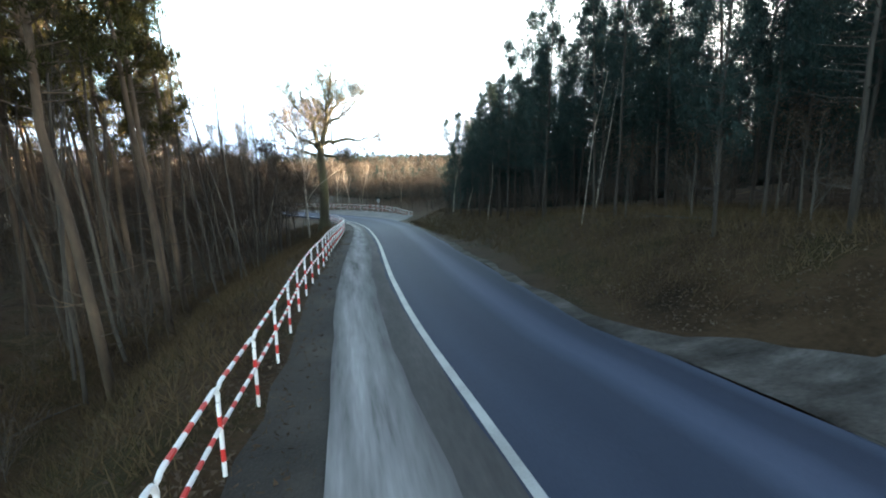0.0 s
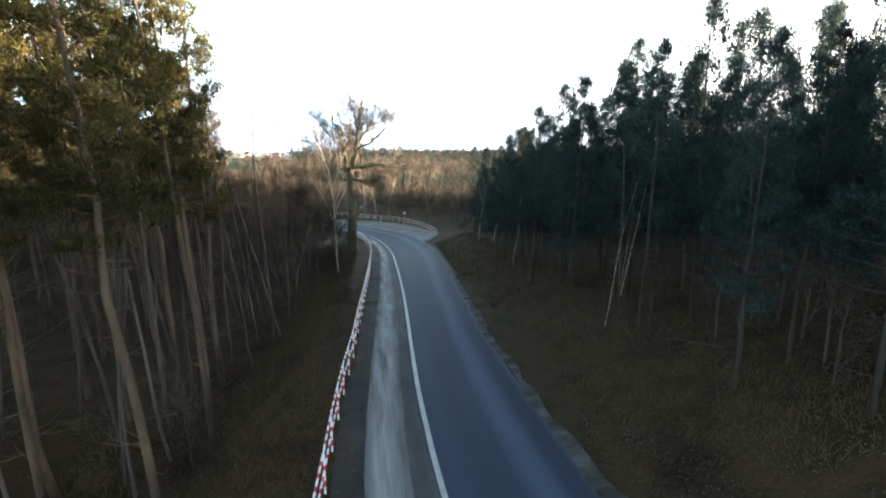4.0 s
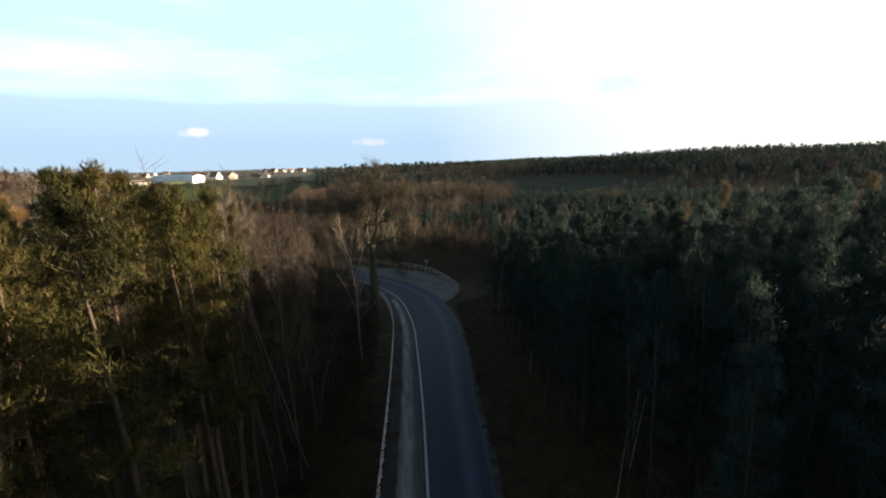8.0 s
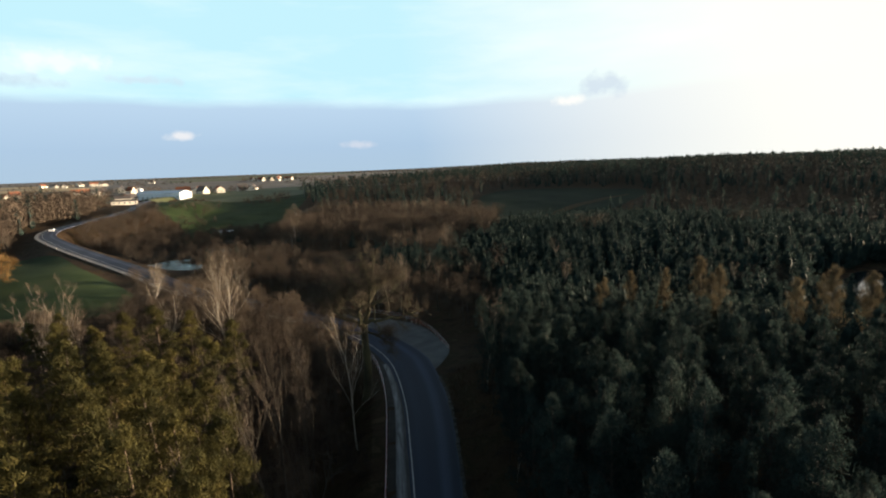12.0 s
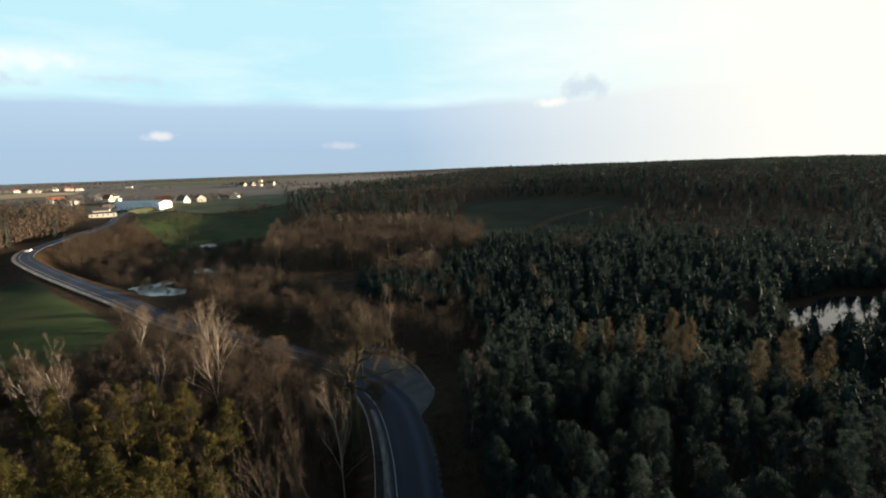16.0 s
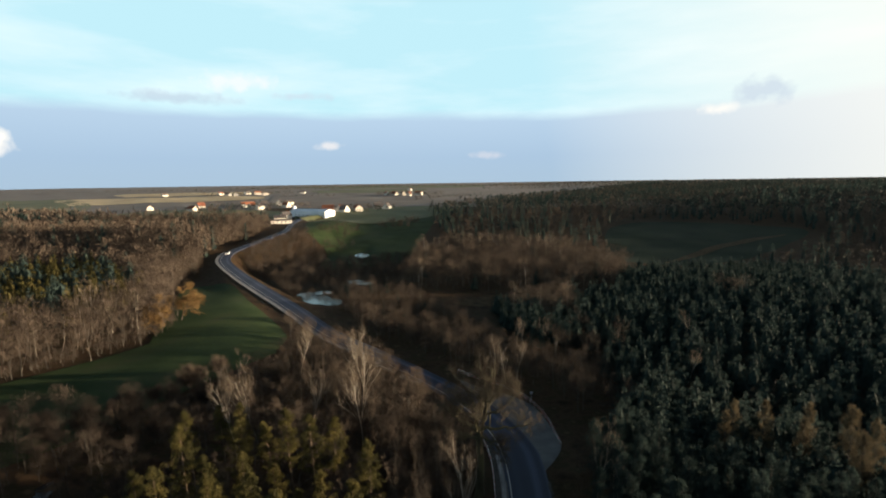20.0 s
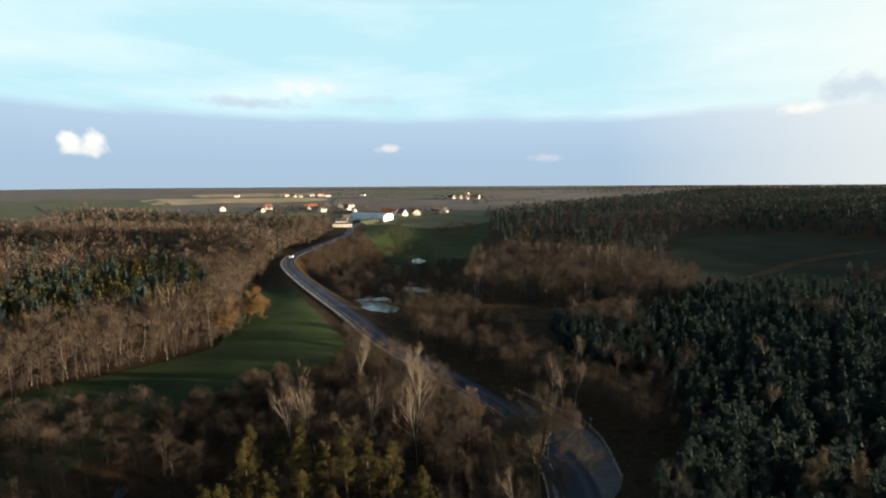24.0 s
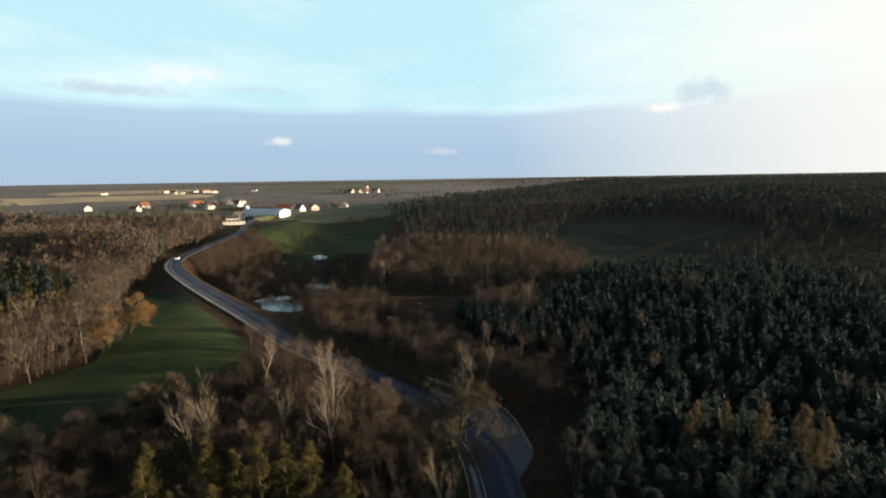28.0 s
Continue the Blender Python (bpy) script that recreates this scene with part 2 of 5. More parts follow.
M["line"] = material("line", [(0.26, 0.26, 0.25), (0.36, 0.36, 0.35), (0.42, 0.42, 0.41)], 0.8, fine=30, rough=0.6)
M["white"] = material("white", [(0.62, 0.62, 0.60), (0.78, 0.78, 0.77), (0.82, 0.82, 0.81)], 0.5, rough=0.4, bump=0.05, fine=20)
M["red"] = material("red", [(0.42, 0.03, 0.025), (0.55, 0.035, 0.03), (0.60, 0.06, 0.045)], 0.5, rough=0.4, bump=0.05, fine=20)
M["meadow"] = material("meadow", [(0.016, 0.028, 0.010), (0.024, 0.040, 0.014), (0.032, 0.048, 0.018), (0.042, 0.048, 0.022)], 14, fine=1.2, bump=0.5, gloss=-1)
M["pine_needles"] = material("pine_needles", [(0.025, 0.025, 0.010), (0.046, 0.043, 0.015), (0.076, 0.066, 0.021), (0.113, 0.092, 0.031)], 2.0, rough=0.7, bump=0, fine=3, per_object=0.35, island=0.25, leaf=0.35)
M["young_needles"] = material("young_needles", [(0.012, 0.020, 0.018), (0.019, 0.031, 0.028), (0.028, 0.044, 0.039), (0.041, 0.058, 0.050)], 2.5, rough=0.8, bump=0, fine=1.5, per_object=0.4, island=0.05, leaf=0.33)
M["pine_bark"] = material("pine_bark", [(0.042, 0.032, 0.024), (0.078, 0.056, 0.038), (0.13, 0.09, 0.058)], 0.5, fine=9, bump=0.8, stretch=(1, 1, 0.3), per_object=0.3)
M["grey_bark"] = material("grey_bark", [(0.030, 0.026, 0.022), (0.058, 0.050, 0.040), (0.095, 0.082, 0.064)], 0.6, fine=10, bump=0.8, stretch=(1, 1, 0.3), per_object=0.3)
M["dark_bark"] = material("dark_bark", [(0.022, 0.018, 0.015), (0.038, 0.031, 0.025), (0.062, 0.051, 0.041)], 0.5, fine=9, bump=0.8, stretch=(1, 1, 0.3), per_object=0.3)
M["oak_bark"] = material("oak_bark", [(0.034, 0.030, 0.020), (0.065, 0.058, 0.032), (0.105, 0.094, 0.046)], 0.8, fine=8, bump=0.9, stretch=(1, 1, 0.25))
M["birch_bark"] = material("birch_bark", [(0.05, 0.043, 0.036), (0.18, 0.155, 0.122), (0.29, 0.255, 0.21), (0.38, 0.345, 0.29)], 0.35, fine=5, bump=0.3, stretch=(0.6, 0.6, 2.5), per_object=0.2)
M["twigs"] = material("twigs", [(0.025, 0.0200, 0.0160), (0.046, 0.0360, 0.0280), (0.073, 0.0560, 0.0425), (0.104, 0.0800, 0.0580)], 5, bump=0, fine=1.2, per_object=0.45, island=0.1, gloss=-1)
# twig brown made paler for far woods: distance haze put into the colour
M["haze_twigs"] = material("haze_twigs", [(0.045, 0.037, 0.030), (0.075, 0.060, 0.047), (0.115, 0.092, 0.070)], 30, bump=0, fine=0.6, island=0.3, gloss=-1)
M["birch_twigs"] = material("birch_twigs", [(0.05, 0.037, 0.026), (0.10, 0.075, 0.05), (0.16, 0.12, 0.08)], 2.5, bump=0, fine=2, per_object=0.3, island=0.3)
M["larch"] = material("larch", [(0.060, 0.049, 0.031), (0.10, 0.081, 0.049), (0.15, 0.120, 0.072)], 2.5, bump=0, fine=2, per_object=0.3, island=0.3, leaf=0.2)
M["willow"] = material("willow", [(0.085, 0.053, 0.022), (0.145, 0.090, 0.036), (0.21, 0.132, 0.054)], 2.5, bump=0, fine=2, per_object=0.2, island=0.2, gloss=-1)
M["rough_grass"] = material("rough_grass", [(0.009, 0.016, 0.010), (0.014, 0.025, 0.014), (0.019, 0.031, 0.017), (0.025, 0.030, 0.018)], 22, fine=0.8, bump=0.5, gloss=-1)
M["water"] = material("water", [(0.010, 0.013, 0.016), (0.014, 0.018, 0.022), (0.02, 0.026, 0.03)], 6, rough=0.06, bump=0.05, fine=2)
M["dry_grass"] = material("dry_grass", [(0.036, 0.025, 0.014), (0.064, 0.044, 0.024), (0.100, 0.069, 0.039), (0.046, 0.041, 0.019)], 3, bump=0, fine=3, island=0.4, leaf=0.2)
M["field_green"] = material("field_green", [(0.05, 0.062, 0.026), (0.08, 0.092, 0.038), (0.11, 0.115, 0.055)], 60, fine=0.15, bump=0.2)
M["field_straw"] = material("field_straw", [(0.30, 0.235, 0.13), (0.42, 0.33, 0.19), (0.52, 0.42, 0.25)], 70, fine=0.2, bump=0.2)
M["field_brown"] = material("field_brown", [(0.085, 0.073, 0.064), (0.12, 0.104, 0.090), (0.16, 0.138, 0.115)], 70, fine=0.2, bump=0.2)
M["plaster"] = material("plaster", [(0.52, 0.48, 0.40), (0.66, 0.62, 0.53), (0.76, 0.72, 0.63)], 2, fine=8, bump=0.1, per_object=0.5)
M["steel_wall"] = material("steel_wall", [(0.58, 0.62, 0.66), (0.70, 0.74, 0.78), (0.78, 0.80, 0.82)], 6, rough=0.5, fine=3, bump=0.1)
M["roof_red"] = material("roof_red", [(0.13, 0.05, 0.03), (0.22, 0.08, 0.045), (0.30, 0.12, 0.06)], 2, fine=6, bump=0.4, per_object=0.5)
M["roof_dark"] = material("roof_dark", [(0.05, 0.045, 0.045), (0.08, 0.072, 0.07), (0.12, 0.10, 0.09)], 2, fine=6, bump=0.4, per_object=0.5)
M["glass"] = material("glass", [(0.02, 0.025, 0.03), (0.03, 0.035, 0.04)], 2, rough=0.08, bump=0)
M["rubber"] = material("rubber", [(0.015, 0.015, 0.016), (0.03, 0.03, 0.03)], 0.3, rough=0.8, bump=0.1)
M["steel"] = material("steel", [(0.28, 0.29, 0.30), (0.38, 0.39, 0.40)], 0.5, rough=0.45, bump=0.05, metal=0.6)
M["dry_leaf"] = material("dry_leaf", [(0.036, 0.026, 0.018), (0.066, 0.047, 0.033), (0.110, 0.083, 0.060)], 1.0, bump=0, fine=4, island=0.4, leaf=0.2)


# ---- mesh helpers ----
class Geo:
    """Collects vertices and faces for one mesh."""

    def __init__(self):
        self.v, self.f, self.m = [], [], []

    def add(self, verts, faces, mat=0):
        o = len(self.v)
        self.v.extend(map(tuple, verts))
        self.f.extend(tuple(i + o for i in f) for f in faces)
        self.m.extend([mat] * len(faces))

    def tube(self, pts, radii, sides=6, mat=0, caps=True):
        pts = [Vector(p) for p in pts]
        verts, faces = [], []
        for i, p in enumerate(pts):
            d = (pts[min(i + 1, len(pts) - 1)] - pts[max(i - 1, 0)]).normalized()
            a = d.orthogonal() if abs(d.z) > 0.9 else Vector((d.y, -d.x, 0))
            a = a.normalized()
            b = d.cross(a)
            for k in range(sides):
                w = 2 * math.pi * k / sides
                verts.append(p + (a * math.cos(w) + b * math.sin(w)) * radii[i])
        for i in range(len(pts) - 1):
            for k in range(sides):
                j = (k + 1) % sides
                faces.append((i * sides + k, i * sides + j, (i + 1) * sides + j, (i + 1) * sides + k))
        if caps:
            faces.append(tuple(range(sides))[::-1])
            faces.append(tuple(range((len(pts) - 1) * sides, len(pts) * sides)))
        self.add(verts, faces, mat)

    def box(self, c, s, mat=0, rz=0.0):
        x, y, z = (k / 2 for k in s)
        ca, sa = math.cos(rz), math.sin(rz)
        vs = [(c[0] + i * x * ca - j * y * sa, c[1] + i * x * sa + j * y * ca, c[2] + k * z) for k in (-1, 1) for i, j in ((-1, -1), (1, -1), (1, 1), (-1, 1))]
        self.add(vs, [(3, 2, 1, 0), (4, 5, 6, 7), (0, 1, 5, 4), (1, 2, 6, 5), (2, 3, 7, 6), (3, 0, 4, 7)], mat)

    def tris(self, p, mat=0):
        """p: array of n x 3 x 3, loose triangles."""
        o = len(self.v)
        n = len(p)
        self.v.extend(map(tuple, p.reshape(-1, 3).tolist()))
        self.f.extend((o + 3 * i, o + 3 * i + 1, o + 3 * i + 2) for i in range(n))
        self.m.extend([mat] * n)

    def mesh(self, name, mats, smooth=False):
        me = bpy.data.meshes.new(name)
        me.from_pydata(self.v, [], self.f)
        for m in mats if isinstance(mats, (list, tuple)) else [mats]:
            me.materials.append(m)
        if any(self.m):
            me.polygons.foreach_set("material_index", self.m)
        if smooth:
            me.polygons.foreach_set("use_smooth", [True] * len(self.f))
        me.update()
        return me


def thing(name, label, category, group="", at=None, kind=""):
    ob = new(name)
    ob.empty_display_size = 0.2
    if at is not None:
        ob.matrix_basis = at
    return tagged(ob, label, category, group, kind)


def part(name, geo, mats, parent=None, label="", smooth=False):
    ob = new(name, geo if isinstance(geo, bpy.types.Mesh) else geo.mesh(name, mats, smooth))
    if parent is not None:
        ob.parent = parent
    if label:
        ob["label"] = label
    return ob


def smooth(a, b, x):
    t = np.clip((np.asarray(x, float) - a) / (b - a), 0, 1)
    return t * t * (3 - 2 * t)


def curve_through(pts, step):
    """Points at even steps along a smooth line through pts."""
    p = np.array(pts, float)
    q = np.vstack([2 * p[0] - p[1], p, 2 * p[-1] - p[-2]])
    out = []
    for i in range(1, len(q) - 2):
        for t in np.linspace(0, 1, 24, endpoint=False):
            a, b, c, d = q[i - 1], q[i], q[i + 1], q[i + 2]
            out.append(0.5 * (2 * b + (c - a) * t + (2 * a - 5 * b + 4 * c - d) * t * t + (3 * b - a - 3 * c + d) * t ** 3))
    out = np.array(out + [p[-1]])
    s = np.concatenate([[0], np.cumsum(np.linalg.norm(np.diff(out, axis=0), axis=1))])
    k = np.arange(0, s[-1], step)
    return np.stack([np.interp(k, s, out[:, j]) for j in range(out.shape[1])], 1)


# ---- the lie of the land ----
# the white edge line of the road, which the road and path are laid out from
EDGE = curve_through([(2.6, -40), (2.1, -8), (1.44, 5), (1.1, 11), (1.07, 16), (1.25, 21), (1.8, 33), (2.2, 47), (2.3, 60), (1.2, 73), (-1.3, 82), (-5.5, 90), (-12, 98.5),
                      (-22, 108), (-36, 119), (-54, 133), (-72, 150), (-91.5, 167.5), (-114, 189), (-136, 214), (-148.5, 239), (-153.5, 266), (-157, 296), (-163.5, 340), (-179, 385), (-190, 422), (-195, 450), (-190, 490), (-176, 540)], 1.0)
_t = np.gradient(EDGE, axis=0)
_t /= np.linalg.norm(_t, axis=1)[:, None]
RIGHT = np.stack([_t[:, 1], -_t[:, 0]], 1)
ROAD_W = np.interp(EDGE[:, 1], [-40, 5, 10, 23, 35, 47, 60, 75, 95, 600], [4.6, 4.35, 3.7, 3.55, 4.05, 5.0, 5.7, 6.2, 4.8, 3.9])
EDGE_Z = np.interp(np.arange(len(EDGE)), [0, 60, 104, 124, 150, 190, 215, 240, 270, 300, 330, 420, 520, 620], [0.4, 0, -3.7, -4.6, -4.7, -3.2, -1.0, 1.0, 3.0, 4.6, 5.2, 7.0, 9.0, 10])
EDGE_Z = np.convolve(np.pad(EDGE_Z, 8, mode="edge"), np.ones(17) / 17, mode="valid")


# how far the barrier stands from the edge line
FENCE = ([0, 6.7, 8.5, 10, 11.5, 14, 19.6, 33, 42, 55, 69], [-3.9, -3.3, -3.06, -2.9, -2.77, -2.66, -2.44, -2.52, -2.5, -2.5, -2.45])


def land(x, y):
    """The land before roads were cut into it."""
    z = np.interp(y, [-80, 20, 62, 85, 130, 175, 300, 420, 500, 1000, 4800], [0.5, 0, -3.7, -4.6, -4.5, -4.2, -5.2, 3, 8, 14, 36])
    u = -(0.69 * (x + 91) + 0.72 * (y - 160))
    z = z + 5.0 * smooth(-24, -4, u) * smooth(-25, -85, x) * smooth(330, 240, y)
    z = z + 9.0 * smooth(-112, -150, x) * smooth(205, 260, y) * smooth(470, 380, y)
    # rising ground on the right, a wooded ridge farther off
    z = z + 3.0 * smooth(14, 60, x) * smooth(75, 20, y)
    r = np.hypot((x - 560) / 1.0, (y - 520) / 1.1)
    z = z + 11 * smooth(430, 120, r)
    z = z + 10 * smooth(120, 500, x) * smooth(900, 1500, y) * smooth(3500, 2000, y)
    z = z + np.sin(x * 0.11) * np.cos(y * 0.09) * 0.35 + np.sin(x * 0.031 + 1) * np.sin(y * 0.027) * 0.9 * smooth(90, 200, np.hypot(x, y))
    return z


PONDS = [((-71, 177), (11, 6), -0.5, -3.9), ((-93, 307), (6, 11), 0.3, -5.6), ((-66, 214), (8, 4), -0.4, -4.4), ((122, 98), (24, 11), 0.45, -5.0), ((-79, 190), (8, 4), 0.5, -4.3), ((-63, 52), (1.4, 3.2), 0.2, 0.1)]


def ground(x, y):
    x, y = np.asarray(x, float), np.asarray(y, float)
    shape = x.shape
    x, y = x.ravel(), y.ravel()
    z = land(x, y)
    near = np.where((x > -240) & (x < 60) & (y < 560) & (y > -60))[0]
    for chunk in np.array_split(near, max(1, len(near) // 4000)):
        if not len(chunk):
            continue
        d = (x[chunk, None] - EDGE[None, :, 0]) ** 2 + (y[chunk, None] - EDGE[None, :, 1]) ** 2
        k = d.argmin(1)
        side = ((x[chunk] - EDGE[k, 0]) * RIGHT[k, 0] + (y[chunk] - EDGE[k, 1]) * RIGHT[k, 1])
        rz, w = EDGE_Z[k], ROAD_W[k]
        first = smooth(80, 60, EDGE[k, 1])
        # left: verge, then a bank down to the wood; right: shoulder, then a bank up
        left = smooth(-3.9 - 1.2 * (1 - first), -8.5 - 5 * (1 - first), side)
        right = smooth(w + 0.9, w + 6.2, side)
        zl = z[chunk] - 2.4 * first
        zr = z[chunk] + 1.6 * first
        out = rz - 0.06 - 0.14 * (1 - first)
        out = out * (1 - left) + zl * left
        out = out * (1 - right) + zr * right
        dd = np.sqrt(d[np.arange(len(chunk)), k])
        far = smooth(26, 45, dd)
        z[chunk] = out * (1 - far) + (z[chunk] + (-2.4 * first * (side < 0) + 1.6 * first * (side > 0)) * smooth(70, 45, dd)) * far
    for (cx, cy), (a, b), rot, lvl in PONDS:
        c, s = math.cos(rot), math.sin(rot)
        e = np.hypot(((x - cx) * c + (y - cy) * s) / a, (-(x - cx) * s + (y - cy) * c) / b)
        k = smooth(1.9, 1.0, e)
        z = z * (1 - k) + (lvl - 0.5 * smooth(1.1, 0.7, e)) * k
    return z.reshape(shape)


def gz(x, y):
    return float(ground(np.array([x]), np.array([y]))[0])


def graded(lo, hi, a, b, step, grow):
    mid = list(np.arange(a, b + 1e-6, step))
    s, v = step, b
    while v < hi:
        s *= grow
        v += s
        mid.append(min(v, hi))
    s, v = step, a
    while v > lo:
        s *= grow
        v -= s
        mid.insert(0, max(v, lo))
    return np.array(mid)


def build_ground():
    xs, ys = graded(-4600, 4600, -22, 26, 0.8, 1.045), graded(-150, 4850, -2, 100, 0.9, 1.035)
    X, Y = np.meshgrid(xs, ys)
    Z = ground(X, Y)
    Z += (np.sin(X * 2.1 + np.cos(Y * 1.7)) * np.sin(Y * 2.4) * 0.035) * (np.abs(X - 1) > 5)
    nx, ny = len(xs), len(ys)
    me = bpy.data.meshes.new("ground")
    v = np.stack([X, Y, Z], -1).reshape(-1, 3)
    i = (np.arange(ny - 1)[:, None] * nx + np.arange(nx - 1)[None]).ravel()
    f = np.stack([i, i + 1, i + 1 + nx, i + nx], 1)
    me.from_pydata(v.tolist(), [], f.tolist())
    me.polygons.foreach_set("use_smooth", [True] * len(f))
    me.materials.append(M["litter"])
    me.materials.append(M["field_brown"])
    c = v[f].mean(1)
    me.polygons.foreach_set("material_index", ((c[:, 0] < -470) & (c[:, 1] > 120)).astype(np.int32) | ((c[:, 1] > 620) & (c[:, 0] < 150 + 0.1 * c[:, 1])).astype(np.int32) | (c[:, 1] > 1700).astype(np.int32))
    return tagged(new("ground", me), "brown leaf litter and rough grass over rolling ground", "ground", kind="structure")


def ribbon(name, i0, i1, lo, hi, lift, mat, label, thick=0.0, cols=1, jitter=0.0, category="road"):
    """A strip along the road's edge line between two offsets, with real thickness."""
    g = Geo()
    rows = []
    rnd = random.Random(name)
    for i in range(i0, i1):
        a = lo(i) if callable(lo) else lo
        b = hi(i) if callable(hi) else hi
        a += rnd.uniform(-jitter, jitter)
        b += rnd.uniform(-jitter, jitter)
        row = []
        for c in range(cols + 1):
            o = a + (b - a) * c / cols
            p = EDGE[i] + RIGHT[i] * o
            row.append((p[0], p[1], EDGE_Z[i] + lift))
        if thick:
            row = [(row[0][0], row[0][1], row[0][2] - thick)] + row + [(row[-1][0], row[-1][1], row[-1][2] - thick)]
        rows.append(row)
    n = len(rows[0])
    g.add([p for r in rows for p in r], [(j * n + k, j * n + k + 1, (j + 1) * n + k + 1, (j + 1) * n + k) for j in range(len(rows) - 1) for k in range(n - 1)])
    ob = part(name, g, mat)
    if cols > 1:
        vals = [0.0] * thick_n(thick) + [c / cols for c in range(cols + 1)] + [1.0] * thick_n(thick)
        ob.data.attributes.new("across", "FLOAT", "POINT").data.foreach_set("value", vals * len(rows))
    return tagged(ob, label, category, kind="structure")


def thick_n(thick):
    return 1 if thick else 0


def patch(name, outline, lift, mat, label, category, rings=10, flat=None, ragged=0.0):
    """A sheet that follows the ground inside a smooth closed outline."""
    o = np.array(outline, float)
    loop = curve_through(np.vstack([o, o[:1]]), max(0.6, np.linalg.norm(o.max(0) - o.min(0)) / 70))
    c = o.mean(0)
    if ragged:
        k = np.arange(len(loop))
        out = loop - c
        loop = c + out * (1 + ragged / np.linalg.norm(out, axis=1, keepdims=True) * (np.sin(k * 0.9) * np.sin(k * 0.37 + 1) + 0.6 * np.sin(k * 2.3 + 2))[:, None])
    ks = np.linspace(0, 1, rings + 1)[1:]
    pts = np.vstack([c[None]] + [c + (loop - c) * k for k in ks])
    z = ground(pts[:, 0], pts[:, 1]) + lift if flat is None else np.full(len(pts), flat)
    n = len(loop)
    g = Geo()
    faces = [(0, 1 + k, 1 + (k + 1) % n) for k in range(n)]
    for r in range(rings - 1):
        a, b = 1 + r * n, 1 + (r + 1) * n
        faces += [(a + k, b + k, b + (k + 1) % n, a + (k + 1) % n) for k in range(n)]
    g.add(np.column_stack([pts, z]).tolist(), faces)
    return tagged(part(name, g, mat, smooth=True), label, category, kind="structure")


build_ground()

# ---- road, path, fields, water ----
END = len(EDGE)
ribbon("road", 0, END, -1.0, lambda i: ROAD_W[i], 0.0, M["asphalt"], "blue-grey asphalt road with worn wheel tracks", thick=0.3, cols=16, jitter=0.03)
ribbon("edge_line", 0, END, -0.08, 0.07, 0.005, M["line"], "worn white painted edge line on the road", jitter=0.006, category="road marking")
ribbon("verge", 0, 125, lambda i: np.interp(EDGE[i, 1], *FENCE) + 0.12, -0.9, -0.03, M["verge"], "dark gravelly verge beside the footpath", thick=0.15, cols=3, jitter=0.09, category="verge")
ribbon("footpath", 0, 116, lambda i: np.interp(EDGE[i, 1], [5, 8, 11, 15, 22, 37, 62], [-2.3, -2.05, -1.87, -1.76, -1.66, -1.62, -1.45]), lambda i: np.interp(EDGE[i, 1], [5, 11, 16, 23, 40, 62], [-0.8, -0.75, -0.6, -0.5, -0.6, -0.6]), 0.015, M["concrete"], "pale worn concrete footpath beside the road", thick=0.2, cols=8, jitter=0.03, category="footpath")
ribbon("dirt_shoulder", 0, 108, lambda i: np.interp(EDGE[i, 1], [5, 11, 16, 23, 40, 62], [-0.86, -0.8, -0.65, -0.55, -0.65, -0.65]), lambda i: np.interp(EDGE[i, 1], [5, 11, 16, 23, 40, 62], [-0.12, -0.14, -0.16, -0.2, -0.3, -0.4]), 0.006, M["shoulder"], "gritty brown-grey shoulder between footpath and edge line", jitter=0.035, category="shoulder")
ribbon("road_rim", 0, 108, lambda i: ROAD_W[i] - 0.06, lambda i: ROAD_W[i] + 0.3, 0.012, M["sand"], "grit and crumbled asphalt along the road's rim", jitter=0.13, category="shoulder")
ribbon("far_footpath", 150, 345, -2.5, -0.98, 0.05, M["concrete"], "pale footpath along the far road", thick=0.2, cols=4, category="footpath")
patch("gravel_apron", [(7.4, 70), (11, 78), (9.4, 88), (6.6, 95), (2, 99), (-4, 102), (-9, 106), (-5, 98), (0, 92), (4, 84), (6.6, 76)], 0.09, M["gravel"], "pale gravel apron on the outside of the bend", "apron")
patch("pull_off", [(5.0, 11.2), (5.7, 9.5), (6.9, 8.4), (7.6, 7.1), (9.4, 5.6), (9.6, 3.0), (8.2, 1.0), (6.1, 0.8), (5.95, 4.0), (5.7, 6.0), (5.25, 8.8)], 0.085, M["sand"], "bare sandy pull-off beside the road", "ground", rings=26, ragged=0.14)
patch("meadow", [(-58, 112), (-63, 128), (-90, 156), (-110, 176), (-124, 168), (-104, 138), (-94, 124), (-92, 116), (-97, 101), (-103, 88), (-113, 66), (-104, 40), (-78, 40), (-66, 84)], 0.12, M["meadow"], "dark green winter meadow", "meadow")
patch("valley_meadow", [(-150, 345), (-172, 430), (-132, 524), (-94, 560), (-66, 470), (-60, 354), (-57, 292), (-86, 252), (-103, 258), (-118, 308)], 0.15, M["meadow"], "green grass in the valley by the ponds", "meadow")
patch("clearing", [(62, 292), (70, 280), (120, 282), (190, 340), (230, 400), (150, 440), (92, 410)], 0.15, M["rough_grass"], "dim green clearing before the far wood", "meadow")
patch("tar_stain", [(1.28, 13.2), (1.42, 13.1), (1.52, 13.7), (1.44, 14.5), (1.33, 14.4)], 0, M["tar"], "dark tar stain on the asphalt beside the edge line", "road marking", rings=3, flat=0.006)
patch("tar_stain", [(3.3, 9.0), (3.45, 8.9), (3.5, 9.5), (3.38, 9.8)], 0, M["tar"], "small dark tar stain on the asphalt", "road marking", rings=3, flat=0.006)
